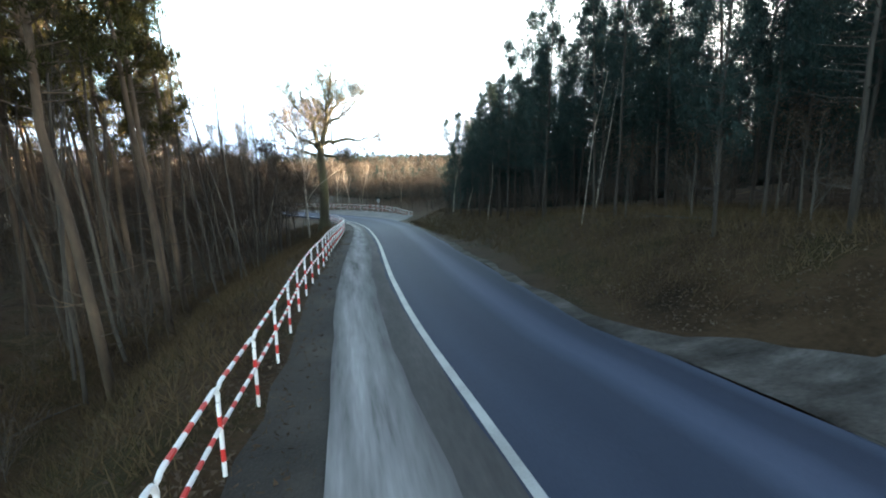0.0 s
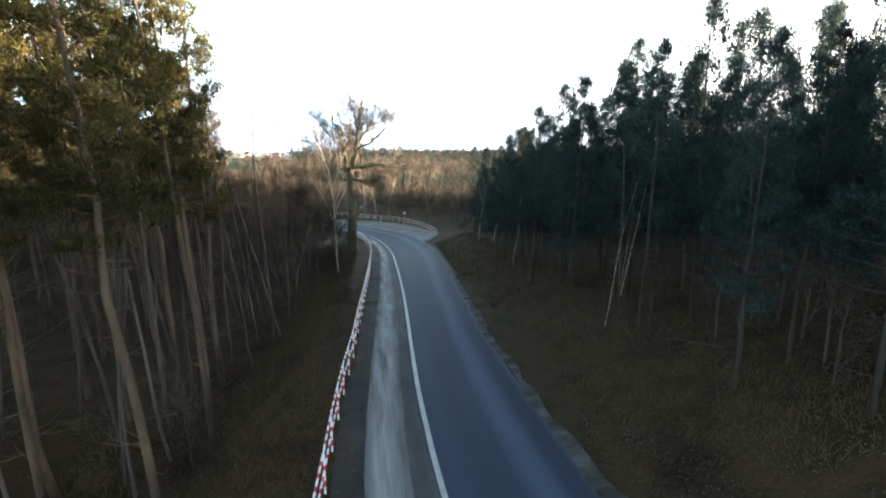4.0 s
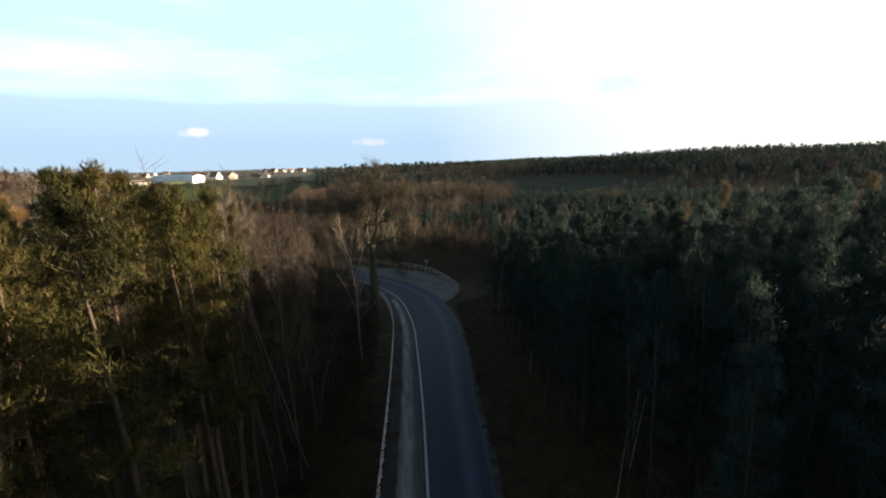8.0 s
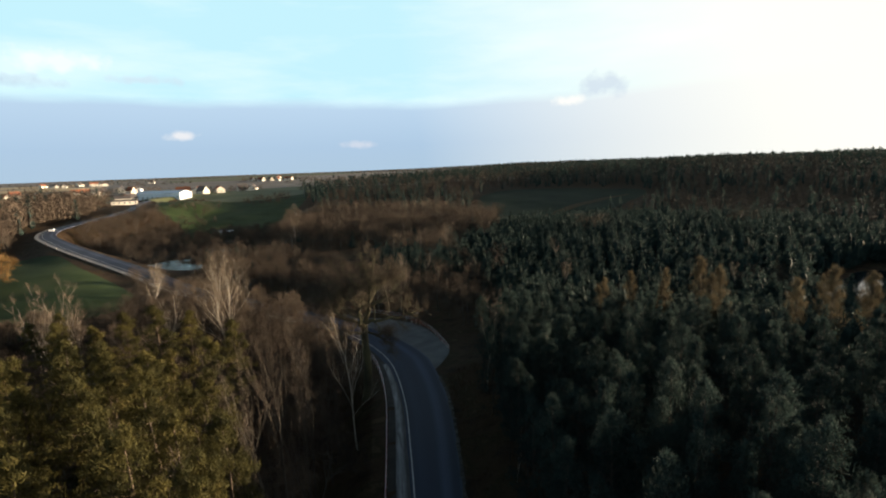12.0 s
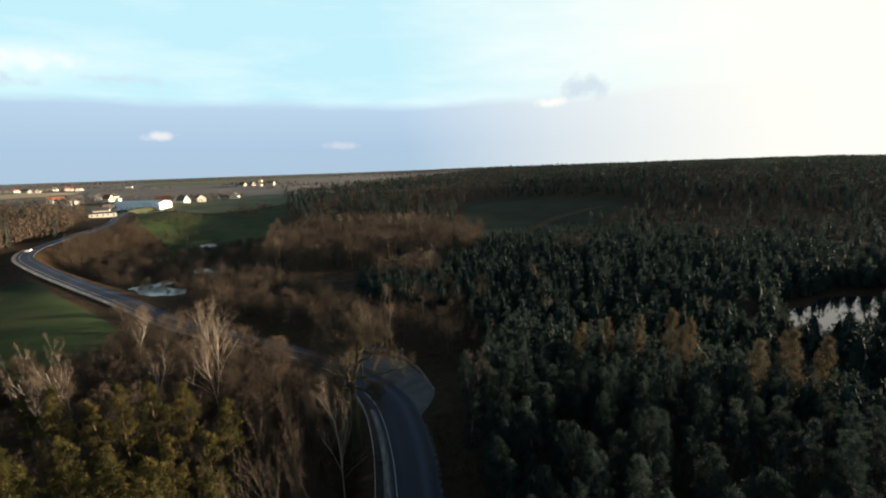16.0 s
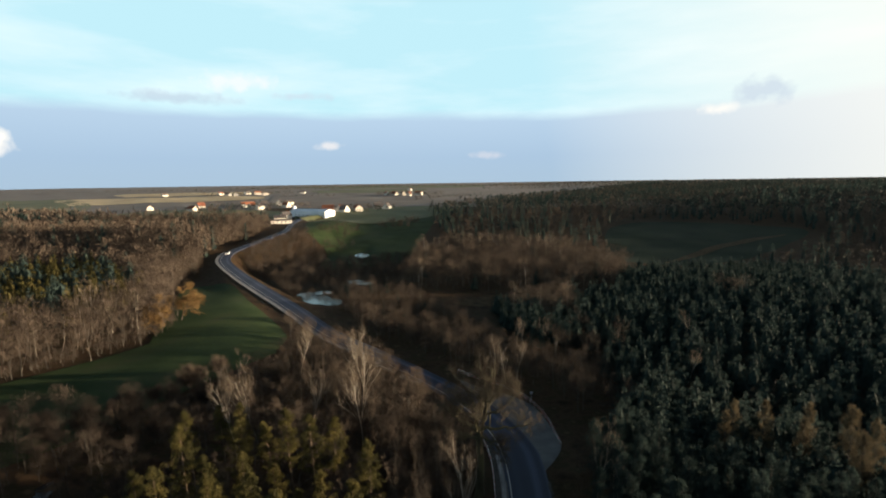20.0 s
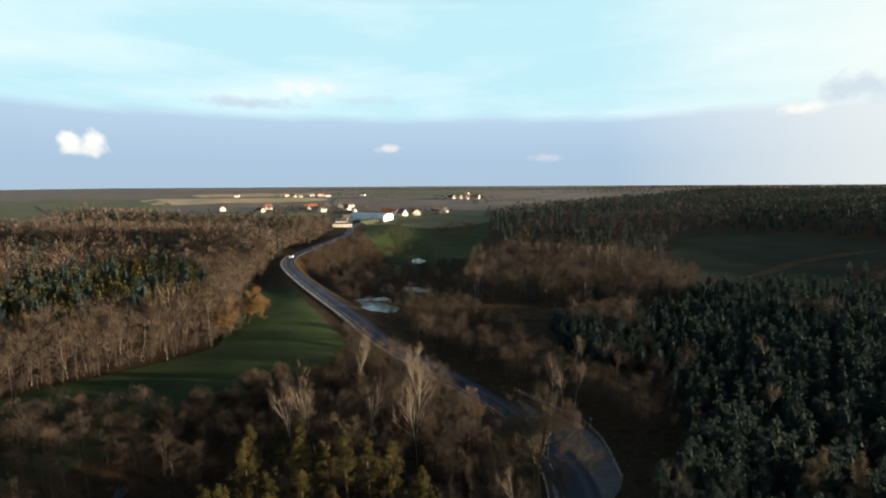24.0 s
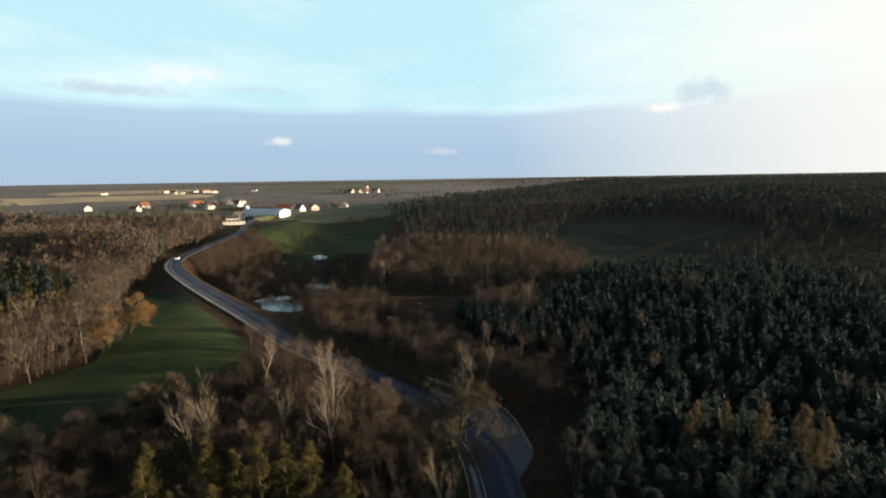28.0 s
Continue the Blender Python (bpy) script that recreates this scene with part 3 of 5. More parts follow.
patch("forest_track", [(94, 284), (97, 284), (118, 307), (141, 331), (178, 358), (205, 372), (204, 374), (176, 361), (139, 334), (115, 309)], 0.35, M["dry_grass"], "pale track across the clearing", "track", rings=6)
patch("grass_strip", [(-20, 177), (-4, 194), (16, 197), (40, 206), (44, 201), (20, 188), (-8, 174)], 0.12, M["dry_grass"], "strip of pale dry grass", "grass")
for name, outline, mat, label in (
        ("hall_field", [(-188, 430), (-140, 420), (-80, 470), (-60, 590), (-140, 640), (-235, 590), (-225, 500)], "field_green", "green winter field around the farm hall"),
        ("pasture", [(-238, 420), (-225, 470), (-270, 560), (-420, 610), (-480, 520), (-340, 440)], "field_green", "olive pasture before the village"),
        ("green_field", [(-440, 262), (-560, 335), (-650, 470), (-950, 680), (-1253, 870), (-1500, 700), (-1100, 330), (-600, 150)], "field_green", "flat green winter field"),
        ("olive_field", [(-685, 511), (-560, 560), (-760, 800), (-992, 969), (-1275, 917)], "field_green", "olive stubble field"),
        ("straw_field", [(-733, 730), (-643, 812), (-497, 894), (-621, 1118), (-965, 968)], "field_straw", "pale straw-coloured field in the sun"),
        ("ploughed_field", [(-505, 540), (-300, 560), (-392, 690), (-478, 840), (-680, 690)], "field_brown", "brown ploughed field"),
        ("brown_field", [(-376, 723), (-207, 700), (-190, 900), (-262, 1223), (-586, 1266)], "field_brown", "wide brown field behind the village"),
        ("far_green_field", [(-506, 1290), (-256, 1436), (-323, 1815), (-686, 1741)], "field_green", "far green field"),
        ("tan_field", [(-976, 1137), (-725, 1257), (-936, 1624), (-1216, 1417)], "field_straw", "far tan field"),
        ("distant_field", [(-1900, 1500), (-1200, 1900), (-1500, 2600), (-2600, 2200)], "field_brown", "distant brown field"),
        ("horizon_field", [(-700, 2000), (-100, 2100), (-300, 2900), (-1200, 2800)], "field_green", "distant green field")):
    patch(name, outline, 0.75 if name in ("hall_field", "pasture") else 0.6, M[mat], label, "field", rings=14)
for (_cx, _cy), (_a, _b), _rot, _lvl in PONDS:
    ring = [(_cx + _a * 1.12 * math.cos(w) * math.cos(_rot) - _b * 1.12 * math.sin(w) * math.sin(_rot), _cy + _a * 1.12 * math.cos(w) * math.sin(_rot) + _b * 1.12 * math.sin(w) * math.cos(_rot)) for w in np.linspace(0, 2 * math.pi, 14)[:-1]]
    ring = [(_cx + (px - _cx) * k, _cy + (py - _cy) * k) for (px, py), k in zip(ring, (1, 0.8, 1.1, 0.7, 1.05, 0.9, 1.15, 0.85, 0.7, 1.1, 0.95, 0.75, 1.05))]
    patch("water", ring, 0, M["water"], "still pond water reflecting the pale sky", "pond", rings=3, flat=_lvl - 0.12)


# ---- fences ----
def build_panel(length):
    """One red and white tube panel: a post bent over into the top rail, and a middle rail."""
    root = thing("barrier_panel", "red and white banded tubular steel barrier panel", "barrier", "roadside barrier")

    def banded(path, bands):
        """One tube along path, painted in bands of (length, colour), repeated to its end."""
        pts = curve_through(path, 0.02) if len(path) > 2 else np.array([np.array(path[0]) + (np.array(path[1]) - np.array(path[0])) * t for t in np.linspace(0, 1, 80)])
        g = Geo()
        s, k, cuts = 0.0, 0, []
        step = 4 if len(path) > 2 else 40
        for i in range(1, len(pts)):
            s += np.linalg.norm(pts[i] - pts[i - 1])
            if s >= bands[k % len(bands)][0] or i == len(pts) - 1:
                cuts.append((i, bands[k % len(bands)][1]))
                s, k = 0.0, k + 1
        keep = sorted({0, *(i for i, _ in cuts), *range(0, len(pts), step)})
        g.tube(pts[keep], [0.027] * len(keep), 8)
        for a, b in enumerate(keep[1:]):
            colour = next(c for i, c in cuts if b <= i)
            g.m[a * 8:a * 8 + 8] = [colour] * 8
        return g

    mats = [M["white"], M["red"]]
    L = length
    part("post", banded([(0, 0, -0.3), (0, 0, 0.2), (0, 0, 0.5), (0, 0, 0.75), (0, 0, 0.92)], [(0.48, 0), (0.15, 1), (0.22, 0), (0.15, 1), (0.5, 0)]), mats, root)
    part("top_rail", banded([(0, 0, 0.92), (0.01, 0, 1.0), (0.06, 0, 1.07), (0.15, 0, 1.1), (0.5, 0, 1.1), (L - 0.5, 0, 1.1), (L - 0.12, 0, 1.1), (L - 0.05, 0, 1.08), (L - 0.005, 0, 1.0)], [(0.34, 0), (0.17, 1), (0.24, 0), (0.17, 1), (0.24, 0), (0.17, 1), (0.24, 0)]), mats, root)
    part("middle_rail", banded([(0.03, 0, 0.6), (L - 0.03, 0, 0.6)], [(0.16, 1), (0.24, 0)]), mats, root)
    return root


def run_of_panels(line, length, first=None):
    made = first
    for i in range(0, len(line) - 1):
        a, b = line[i], line[i + 1]
        za, zb = a[2], b[2]
        m = Matrix.Translation((a[0], a[1], za)) @ Matrix.Rotation(math.atan2(b[1] - a[1], b[0] - a[0]), 4, "Z") @ Matrix.Rotation(-math.atan2(zb - za, math.hypot(b[0] - a[0], b[1] - a[1])), 4, "Y")
        if made is None:
            made = build_panel(length)
            made.matrix_basis = m
        else:
            copy_thing(made, m)
    return made


def along(i0, i1, off, step):
    out = []
    for i in range(i0, i1):
        o = np.interp(EDGE[i, 1], *FENCE) if off is None else off
        p = EDGE[i] + RIGHT[i] * o
        out.append((p[0], p[1], EDGE_Z[i] - 0.05))
    return curve_through(out, step)


panel = run_of_panels(along(42, 124, None, 0.1)[14::17], 1.70)
run_of_panels(curve_through([(11.0, 78.8, -4.5), (9.3, 88.5, -4.55), (6.6, 95.5, -4.6), (3, 100, -4.6), (-3, 104.5, -4.6), (-10, 110, -4.65)], 1.72), 1.72, panel)


# ---- trees ----
def unit(v):
    return v / (np.linalg.norm(v, axis=-1, keepdims=True) + 1e-9)


def blades(base, direction, length, width, rng, out=None):
    """Slim triangles from base points along directions, laid flat towards out; arrays of n x 3."""
    n = len(base)
    side = unit(np.cross(direction, rng.normal(size=(n, 3)) if out is None else out + rng.normal(0, 0.3, (n, 3))))
    w = np.asarray(width) / 2
    w = w[:, None] if np.ndim(w) else w
    ln = length[:, None] if np.ndim(length) else length
    return np.stack([base - side * w, base + side * w, base + direction * ln], 1)


def puffs(centres, radii, per, blade, width, rng, up=0.35):
    """Rounded bunches of needles: slim blades laid like scales over an ellipsoid, their tips lifted up and out."""
    n = len(centres)
    u = unit(rng.normal(size=(n, per, 3)) + np.array([0, 0, up]))
    base = centres[:, None] + u * radii[:, None] * rng.uniform(0.7, 1.0, (n, per, 1))
    nrm = unit(u / radii[:, None])
    d = np.array([0, 0, 1.0]) + rng.normal(0, 0.55, (n, per, 3))
    d = unit(unit(d - nrm * (d * nrm).sum(-1, keepdims=True)) * 0.75 + nrm * rng.uniform(0.25, 0.85, (n, per, 1)))
    side = unit(np.cross(d, nrm + rng.normal(0, 0.16, (n, per, 3))))
    w = rng.uniform(0.35, 0.6, (n, per, 1)) * width
    ln = rng.uniform(0.7, 1.25, (n, per, 1)) * blade
    base = base - d * ln * 0.3
    return np.stack([base - side * w, base + side * w, base + d * ln], 2).reshape(-1, 3, 3)


def pine_meshes(seed, height, crown_from, reach, branches, per_branch, blades_per, lean=0.3, trunk_r=0.16, dead=6, tip=0.6, blade=0.26, width=0.055, dome=False, flat=0.62):
    rng = np.random.default_rng(seed)
    g, c = Geo(), Geo()
    k = np.linspace(0, 1, 9)
    bend = np.cumsum(rng.normal(0, lean / 9, (9, 2)), axis=0)
    axis = np.column_stack([bend[:, 0], bend[:, 1], k * height])
    axis[0, 2] = -0.4
    g.tube(axis, trunk_r * (1 - 0.86 * k) + 0.015, 7)

    def at(h):
        return np.array([np.interp(h, axis[:, 2], axis[:, j]) for j in range(3)])

    tips = []
    for b in range(branches):
        t = (b + rng.uniform(0, 1)) / branches
        h = height * (crown_from + (0.985 - crown_from) * t)
        w = rng.uniform(0, 2 * math.pi)
        profile = (1 - t ** 1.5) ** 0.75 * (0.55 + 0.45 * min(1, t * 3)) if dome else (1 - t) ** 0.7 * (0.5 + 0.5 * min(1, t * 4 + 0.2))
        ln = reach * profile * rng.uniform(0.6, 1.15) + 0.25
        d = unit(np.array([math.cos(w), math.sin(w), 0.12 + 0.6 * t + rng.uniform(-0.12, 0.12)]))
        p0 = at(h - 0.3 * ln * t)
        p1 = p0 + d * ln * 0.6
        p2 = p1 + unit(d + np.array([0, 0, 0.45])) * ln * 0.4
        g.tube([p0, p1, p2], [0.014 + 0.014 * (1 - t) * reach / 2, 0.012, 0.004], 3, caps=False)
        for q in range(per_branch):
            s = 0.42 + 0.62 * (q + rng.uniform(0.2, 0.8)) / per_branch
            p = p0 + (p1 - p0) * s / 0.6 if s < 0.6 else p1 + (p2 - p1) * (s - 0.6) / 0.4
            tips.append(p + rng.normal(0, 0.10 + 0.10 * ln, 3) * np.array([1, 1, 0.45]))
    for q in range(5):
        tips.append(at(height * (0.97 + 0.008 * q)))
    for b in range(dead):
        h = height * rng.uniform(0.08, crown_from)
        w = rng.uniform(0, 2 * math.pi)
        d = np.array([math.cos(w), math.sin(w), rng.uniform(-0.1, 0.4)])
        p0 = at(h)
        g.tube([p0, p0 + d * 0.7, p0 + d * rng.uniform(0.9, 1.9) + np.array([0, 0, 0.2])], [0.022, 0.015, 0.006], 3, caps=False)
    c.tris(puffs(np.array(tips), tip * rng.uniform(0.6, 1.2, (len(tips), 1)) * np.array([1, 1, flat]), blades_per, blade, width, rng))
    return g, c


def bare_meshes(seed, height, spread, levels, trunk_r, fork=0.35, kids=(3, 5), twigs=5, twig_len=0.8, twig_w=0.035, up=0.5, lean=0.3, limb_bend=0.25, stems=1, taper=0.62, more=3, straight=0.35, first=0.72):
    """A leafless tree: trunk and limbs as tubes, fine twigs as slim blades."""
    rng = np.random.default_rng(seed)
    g, c = Geo(), Geo()
    tb, td = [], []

    def limb(p, d, ln, r, level):
        n = 6 if level == 0 else 4 if level == 1 else 3
        pts, dirs, q = [p], [d], p.copy()
        for i in range(n):
            d = unit(d + rng.normal(0, limb_bend * (straight if level == 0 else 1), 3) + np.array([0, 0, up * 0.14 * level]))
            q = q + d * ln / n
            pts.append(q)
            dirs.append(d)
        end = r * (0.5 if level < levels else 0.25)
        g.tube(pts, np.linspace(r, end, n + 1), 9 if level == 0 else 5 if level == 1 else 3, caps=False)
        if level < levels:
            for j in range(rng.integers(kids[0], kids[1] + 1) + (more if level == 0 else 0)):
                s = rng.uniform(fork if level == 0 else 0.25, 1.0)
                i = min(int(s * n), n - 1)
                at = pts[i] + (pts[i + 1] - pts[i]) * (s * n - i)
                out = rng.normal(0, 1, 3)
                out -= dirs[i] * out.dot(dirs[i])
                nd = unit(dirs[i] * 0.78 + unit(out) * spread + np.array([0, 0, up * 0.5]))
                limb(at, nd, ln * (1 - 0.45 * s) * rng.uniform(0.55, 0.8) * (0.85 if level == 0 else 1), max(0.008, (r + (end - r) * s) * taper * rng.uniform(0.6, 1)), level + 1)
        if level >= levels - 1:
            for j in range(twigs):
                s = rng.uniform(0.2, 1)
                i = min(int(s * n), n - 1)
                tb.append(pts[i] + (pts[i + 1] - pts[i]) * (s * n - i))
                td.append(unit(dirs[i] + rng.normal(0, 0.55, 3) + np.array([0, 0, up * 0.4])))

    for s in range(stems):
        o = np.array([rng.normal(0, 0.25), rng.normal(0, 0.25), -0.3]) if stems > 1 else np.array([0, 0, -0.4])
        d = unit(np.array([rng.normal(0, lean * 0.35), rng.normal(0, lean * 0.35), 1]))
        limb(o, d, height * first * rng.uniform(0.9, 1.05), trunk_r, 0)
    tb, td = np.array(tb), np.array(td)
    ln = rng.uniform(0.5, 1.25, len(tb)) * twig_len
    c.tris(blades(tb, td, ln, twig_w, rng))
    for _ in range(2):
        k = rng.uniform(0.1, 0.8, len(tb))
        d2 = unit(td + rng.normal(0, 0.6, td.shape))
        c.tris(blades(tb + td * (ln * k)[:, None], d2, ln * 0.6, twig_w * 0.8, rng))
    return g, c


class Kind:
    """A kind of tree: a few meshes, shared by all that stand."""

    def __init__(self, name, label, category, group, makers, trunk_mat, crown_mat, crown_label=""):
        self.name, self.label, self.category, self.group, self.crown_label = name, label, category, group, crown_label
        self.sets = [(g.mesh("trunk", trunk_mat, True), c.mesh("crown", crown_mat)) for g, c in makers]

    def plant(self, x, y, scale=1.0, rnd=random, which=None, tilt=2.0, sink=0.0, label="", z=None, lean=0.0):
        me = self.sets[rnd.randrange(len(self.sets)) if which is None else which]
        m = Matrix.Translation((x, y, (gz(x, y) if z is None else z) - sink)) @ Matrix.Rotation(radians(lean), 4, "Y") @ Euler((radians(rnd.uniform(-tilt, tilt)), radians(rnd.uniform(-tilt, tilt)), rnd.uniform(0, 6.283))).to_matrix().to_4x4() @ Matrix.Diagonal((scale * rnd.uniform(0.92, 1.08), scale * rnd.uniform(0.92, 1.08), scale, 1))
        root = thing(self.name, label or self.label, self.category, self.group, m)
        part("trunk", me[0], None, root)
        part("crown", me[1], None, root, self.crown_label)
        return root


TALL_PINE = Kind("pine_tree", "tall Scots pine with bare orange-brown trunk and golden-green crown", "tree", "tall pines beside the road",
                 [pine_meshes(s, 18.4, f, r, b, 5, 40, lean=0.9, width=0.050, blade=0.27, tip=0.40, trunk_r=0.115, dead=12, dome=True) for s, f, r, b in ((1, 0.50, 1.95, 40), (2, 0.57, 1.8, 34), (3, 0.42, 2.05, 46), (4, 0.61, 1.75, 32))], M["pine_bark"], M["pine_needles"])
YOUNG_PINE = Kind("young_pine", "dense young Scots pine with dark blue-green needles", "tree", "young pine wood",
                  [pine_meshes(s, 12.2, f, r, b, 4, 28, lean=0.4, trunk_r=0.065, dead=7, blade=0.27, width=0.040, tip=0.33, flat=1.1) for s, f, r, b in ((11, 0.30, 2.1, 54), (12, 0.36, 1.9, 48), (13, 0.22, 2.3, 60))], M["dark_bark"], M["young_needles"])
BARE = Kind("bare_tree", "leafless broadleaf tree with fine brown twigs", "tree", "bare broadleaf wood",
            [bare_meshes(s, h, sp, 3, r, fork=f, kids=(3, 3), twigs=14, twig_len=0.9, twig_w=0.022, up=0.22, more=6) for s, h, sp, r, f in ((21, 12.5, 0.95, 0.10, 0.28), (22, 11.5, 1.05, 0.09, 0.24), (23, 13, 0.85, 0.11, 0.34))], M["grey_bark"], M["twigs"])
BIRCH = Kind("birch_tree", "white-barked birch with bare sunlit upper branches", "tree", "birches",
             [bare_meshes(s, h, 0.46, 3, 0.13, fork=0.36, kids=(3, 4), twigs=6, twig_len=0.9, twig_w=0.020, up=0.6, lean=0.3, more=9, first=0.88, taper=0.55, limb_bend=0.16) for s, h in ((31, 17), (32, 16), (33, 15))], M["birch_bark"], M["birch_twigs"])
POLE = Kind("young_birch", "slender pale young birch at the wood's edge", "tree", "young birches",
            [bare_meshes(s, 9, 0.3, 0, 0.032, fork=0.65, kids=(3, 5), twigs=30, twig_len=0.8, twig_w=0.015, up=0.8, lean=0.3, first=0.95, taper=0.4) for s in (35, 36)], M["birch_bark"], M["birch_twigs"])
BUSH = Kind("bare_bush", "leafless brown thicket bush", "bush", "bare bushes",
            [bare_meshes(s, 4.5, 0.9, 2, 0.04, fork=0.1, kids=(3, 5), twigs=7, twig_len=0.9, twig_w=0.03, stems=4) for s in (41, 42)], M["grey_bark"], M["twigs"])
LARCH = Kind("larch_tree", "bare golden-brown larch among dark pines", "tree", "larches",
             [pine_meshes(s, 12, 0.12, 1.9, 70, 8, 15, lean=0.3, trunk_r=0.12, dead=0, tip=0.21, blade=0.46, width=0.026, flat=2.0) for s in (51, 52)], M["grey_bark"], M["larch"])


def oak_meshes(seed):
    """The old oak: a stout bole, two leaders and long crooked side limbs, all forking down to twigs."""
    rng = np.random.default_rng(seed)
    g, c = Geo(), Geo()
    tb, td = [], []

    def grow(pts, r0, r1, level):
        pts = np.array(pts, float)
        pts = curve_through(pts, min(max(0.35, 0.8 - 0.15 * level), np.linalg.norm(pts[-1] - pts[0]) / 4))
        pts = pts + rng.normal(0, 0.05 + 0.05 * (level > 0), pts.shape)
        n = len(pts)
        rad = np.linspace(r0, r1, n)
        g.tube(pts, rad, (10, 7, 5, 3, 3)[level], caps=False)
        ln = np.linalg.norm(pts[-1] - pts[0])
        if level < 4:
            for _ in range((0, 9, 6, 3)[level]):
                k = rng.uniform(0.2, 0.98)
                a = int(k * (n - 1))
                d = unit(pts[min(a + 1, n - 1)] - pts[a - 1 if a else 0])
                out = rng.normal(0, 1, 3)
                out = unit(out - d * out.dot(d))
                nd = unit(d * 0.55 + out * 0.9 + np.array([0, 0, 0.35]))
                sub = ln * (0.7 if level == 1 else 0.62) * rng.uniform(0.55, 1.0) * (1.15 - 0.55 * k)
                q = pts[a] + nd * sub * 0.5 + rng.normal(0, 0.12 * sub, 3)
                grow([pts[a], q, q + unit(nd + np.array([0, 0, 0.5]) + rng.normal(0, 0.35, 3)) * sub * 0.5], max(0.012, rad[a] * rng.uniform(0.4, 0.6)), 0.008, level + 1)
        if level >= 2:
            for _ in range(4):
                a = rng.integers(max(1, n // 4), n)
                tb.append(pts[a])
                td.append(unit(unit(pts[a] - pts[a - 1]) + rng.normal(0, 0.6, 3) + np.array([0, 0, 0.25])))

    grow([(0, 0, -0.5), (0.05, 0, 2), (0.1, 0, 5), (0, 0, 7.5), (0.1, 0, 9.8)], 0.58, 0.42, 0)
    g.tube([(0, 0, -0.5), (0, 0, 0.3), (0.03, 0, 1.1)], [0.95, 0.72, 0.58], 10, caps=False)
    grow([(0.15, 0, 9.2), (0.6, 0, 11.2), (1.1, 0.2, 14), (1.5, -0.2, 16.5), (1.7, 0, 18.6)], 0.34, 0.04, 1)
    grow([(-0.2, 0, 9), (-0.7, 0.2, 11.5), (-1.2, 0.3, 13.6), (-2.4, 0, 16.6)], 0.30, 0.04, 1)
    grow([(0.2, 0, 9.6), (2.4, -0.3, 9.9), (4.6, 0, 9.9), (7.6, 0.4, 10.6)], 0.24, 0.04, 1)
    grow([(-0.3, 0, 9.2), (-1.8, 0.4, 10), (-3.6, 0, 11.2), (-5.6, 0.3, 13.2)], 0.22, 0.03, 1)
    grow([(0.8, 0.1, 12.4), (2.4, 1.0, 14.2), (3.6, 1.4, 15.0), (4.8, 1.2, 16.8)], 0.18, 0.03, 1)
    grow([(0.3, 0, 8.6), (2.6, -1.2, 7.6), (4.4, -1.8, 6.2)], 0.17, 0.03, 1)
    grow([(0.7, 0, 11.6), (2.2, -0.7, 12.4), (3.8, -0.9, 13.6), (5.4, -0.6, 15.2)], 0.18, 0.03, 1)
    grow([(-0.8, 0.2, 12.0), (-2.4, -0.5, 13.4), (-3.9, -0.8, 15.6)], 0.16, 0.03, 1)
    grow([(1.1, 0.1, 13.6), (0.6, 0.6, 15.6), (-0.2, 0.8, 18.2)], 0.16, 0.03, 1)
    grow([(-0.3, 0, 8.4), (-2.2, -0.6, 8.8), (-4.6, -0.9, 9.6), (-6.0, -0.6, 10.8)], 0.17, 0.03, 1)
    grow([(0, 0.2, 9.0), (0.4, 2.2, 11), (0.2, 3.8, 13.5)], 0.22, 0.03, 1)
    grow([(0, -0.2, 9.2), (-0.4, -2.0, 11), (0.3, -3.4, 13.8)], 0.22, 0.03, 1)
    tb, td = np.array(tb), np.array(td)
    ln = rng.uniform(0.4, 1.0, len(tb))
    c.tris(blades(tb, td, ln, 0.017, rng))
    for _ in range(2):
        c.tris(blades(tb + td * (ln * rng.uniform(0.1, 0.8, len(tb)))[:, None], unit(td + rng.normal(0, 0.7, td.shape)), ln * 0.65, 0.014, rng))
    return g, c


oak = thing("oak_tree", "old leafless oak with heavy crooked limbs beside the bend", "tree", at=Matrix.Translation((-2.5, 63.0, gz(-2.5, 63.0))) @ Matrix.Diagonal((1.08, 1.08, 1.1, 1)))
_g, _c = oak_meshes(78)
part("trunk", _g, M["oak_bark"], oak, "mossy furrowed trunk and limbs", smooth=True)
part("crown", _c, M["twigs"], oak)


def leafy_meshes(seed):
    g, c = bare_meshes(seed, 5.5, 0.8, 2, 0.05, fork=0.15, kids=(3, 5), twigs=8, twig_len=0.6, twig_w=0.015)
    rng = np.random.default_rng(seed)
    v = np.array(c.v).reshape(-1, 3, 3)
    tip = v[rng.integers(0, len(v), 600), 2] + rng.normal(0, 0.08, (600, 3))
    leaf = Geo()
    leaf.tris(blades(tip, unit(rng.normal(size=(600, 3)) + np.array([0, 0, -0.6])), rng.uniform(0.08, 0.14, 600), 0.07, rng))
    return g, leaf


SAPLING = Kind("oak_sapling", "young oak holding pale withered leaves", "tree", "oak saplings", [leafy_meshes(s) for s in (45, 46)], M["grey_bark"], M["dry_leaf"], "withered pale brown leaves")

SLENDER = Kind("slender_tree", "slender leafless tree with pale grey-brown stem", "tree", "slender trees beside the road",
               [bare_meshes(s, h, 0.26, 2, 0.08, fork=0.5, kids=(2, 4), twigs=8, twig_len=0.9, twig_w=0.018, up=0.9, lean=0.3, limb_bend=0.09, first=0.95, taper=0.42, more=4) for s, h in ((36, 14.5), (37, 13), (38, 15.5))], M["grey_bark"], M["twigs"])

RND = random.Random(5)
NPR = np.random.default_rng(9)


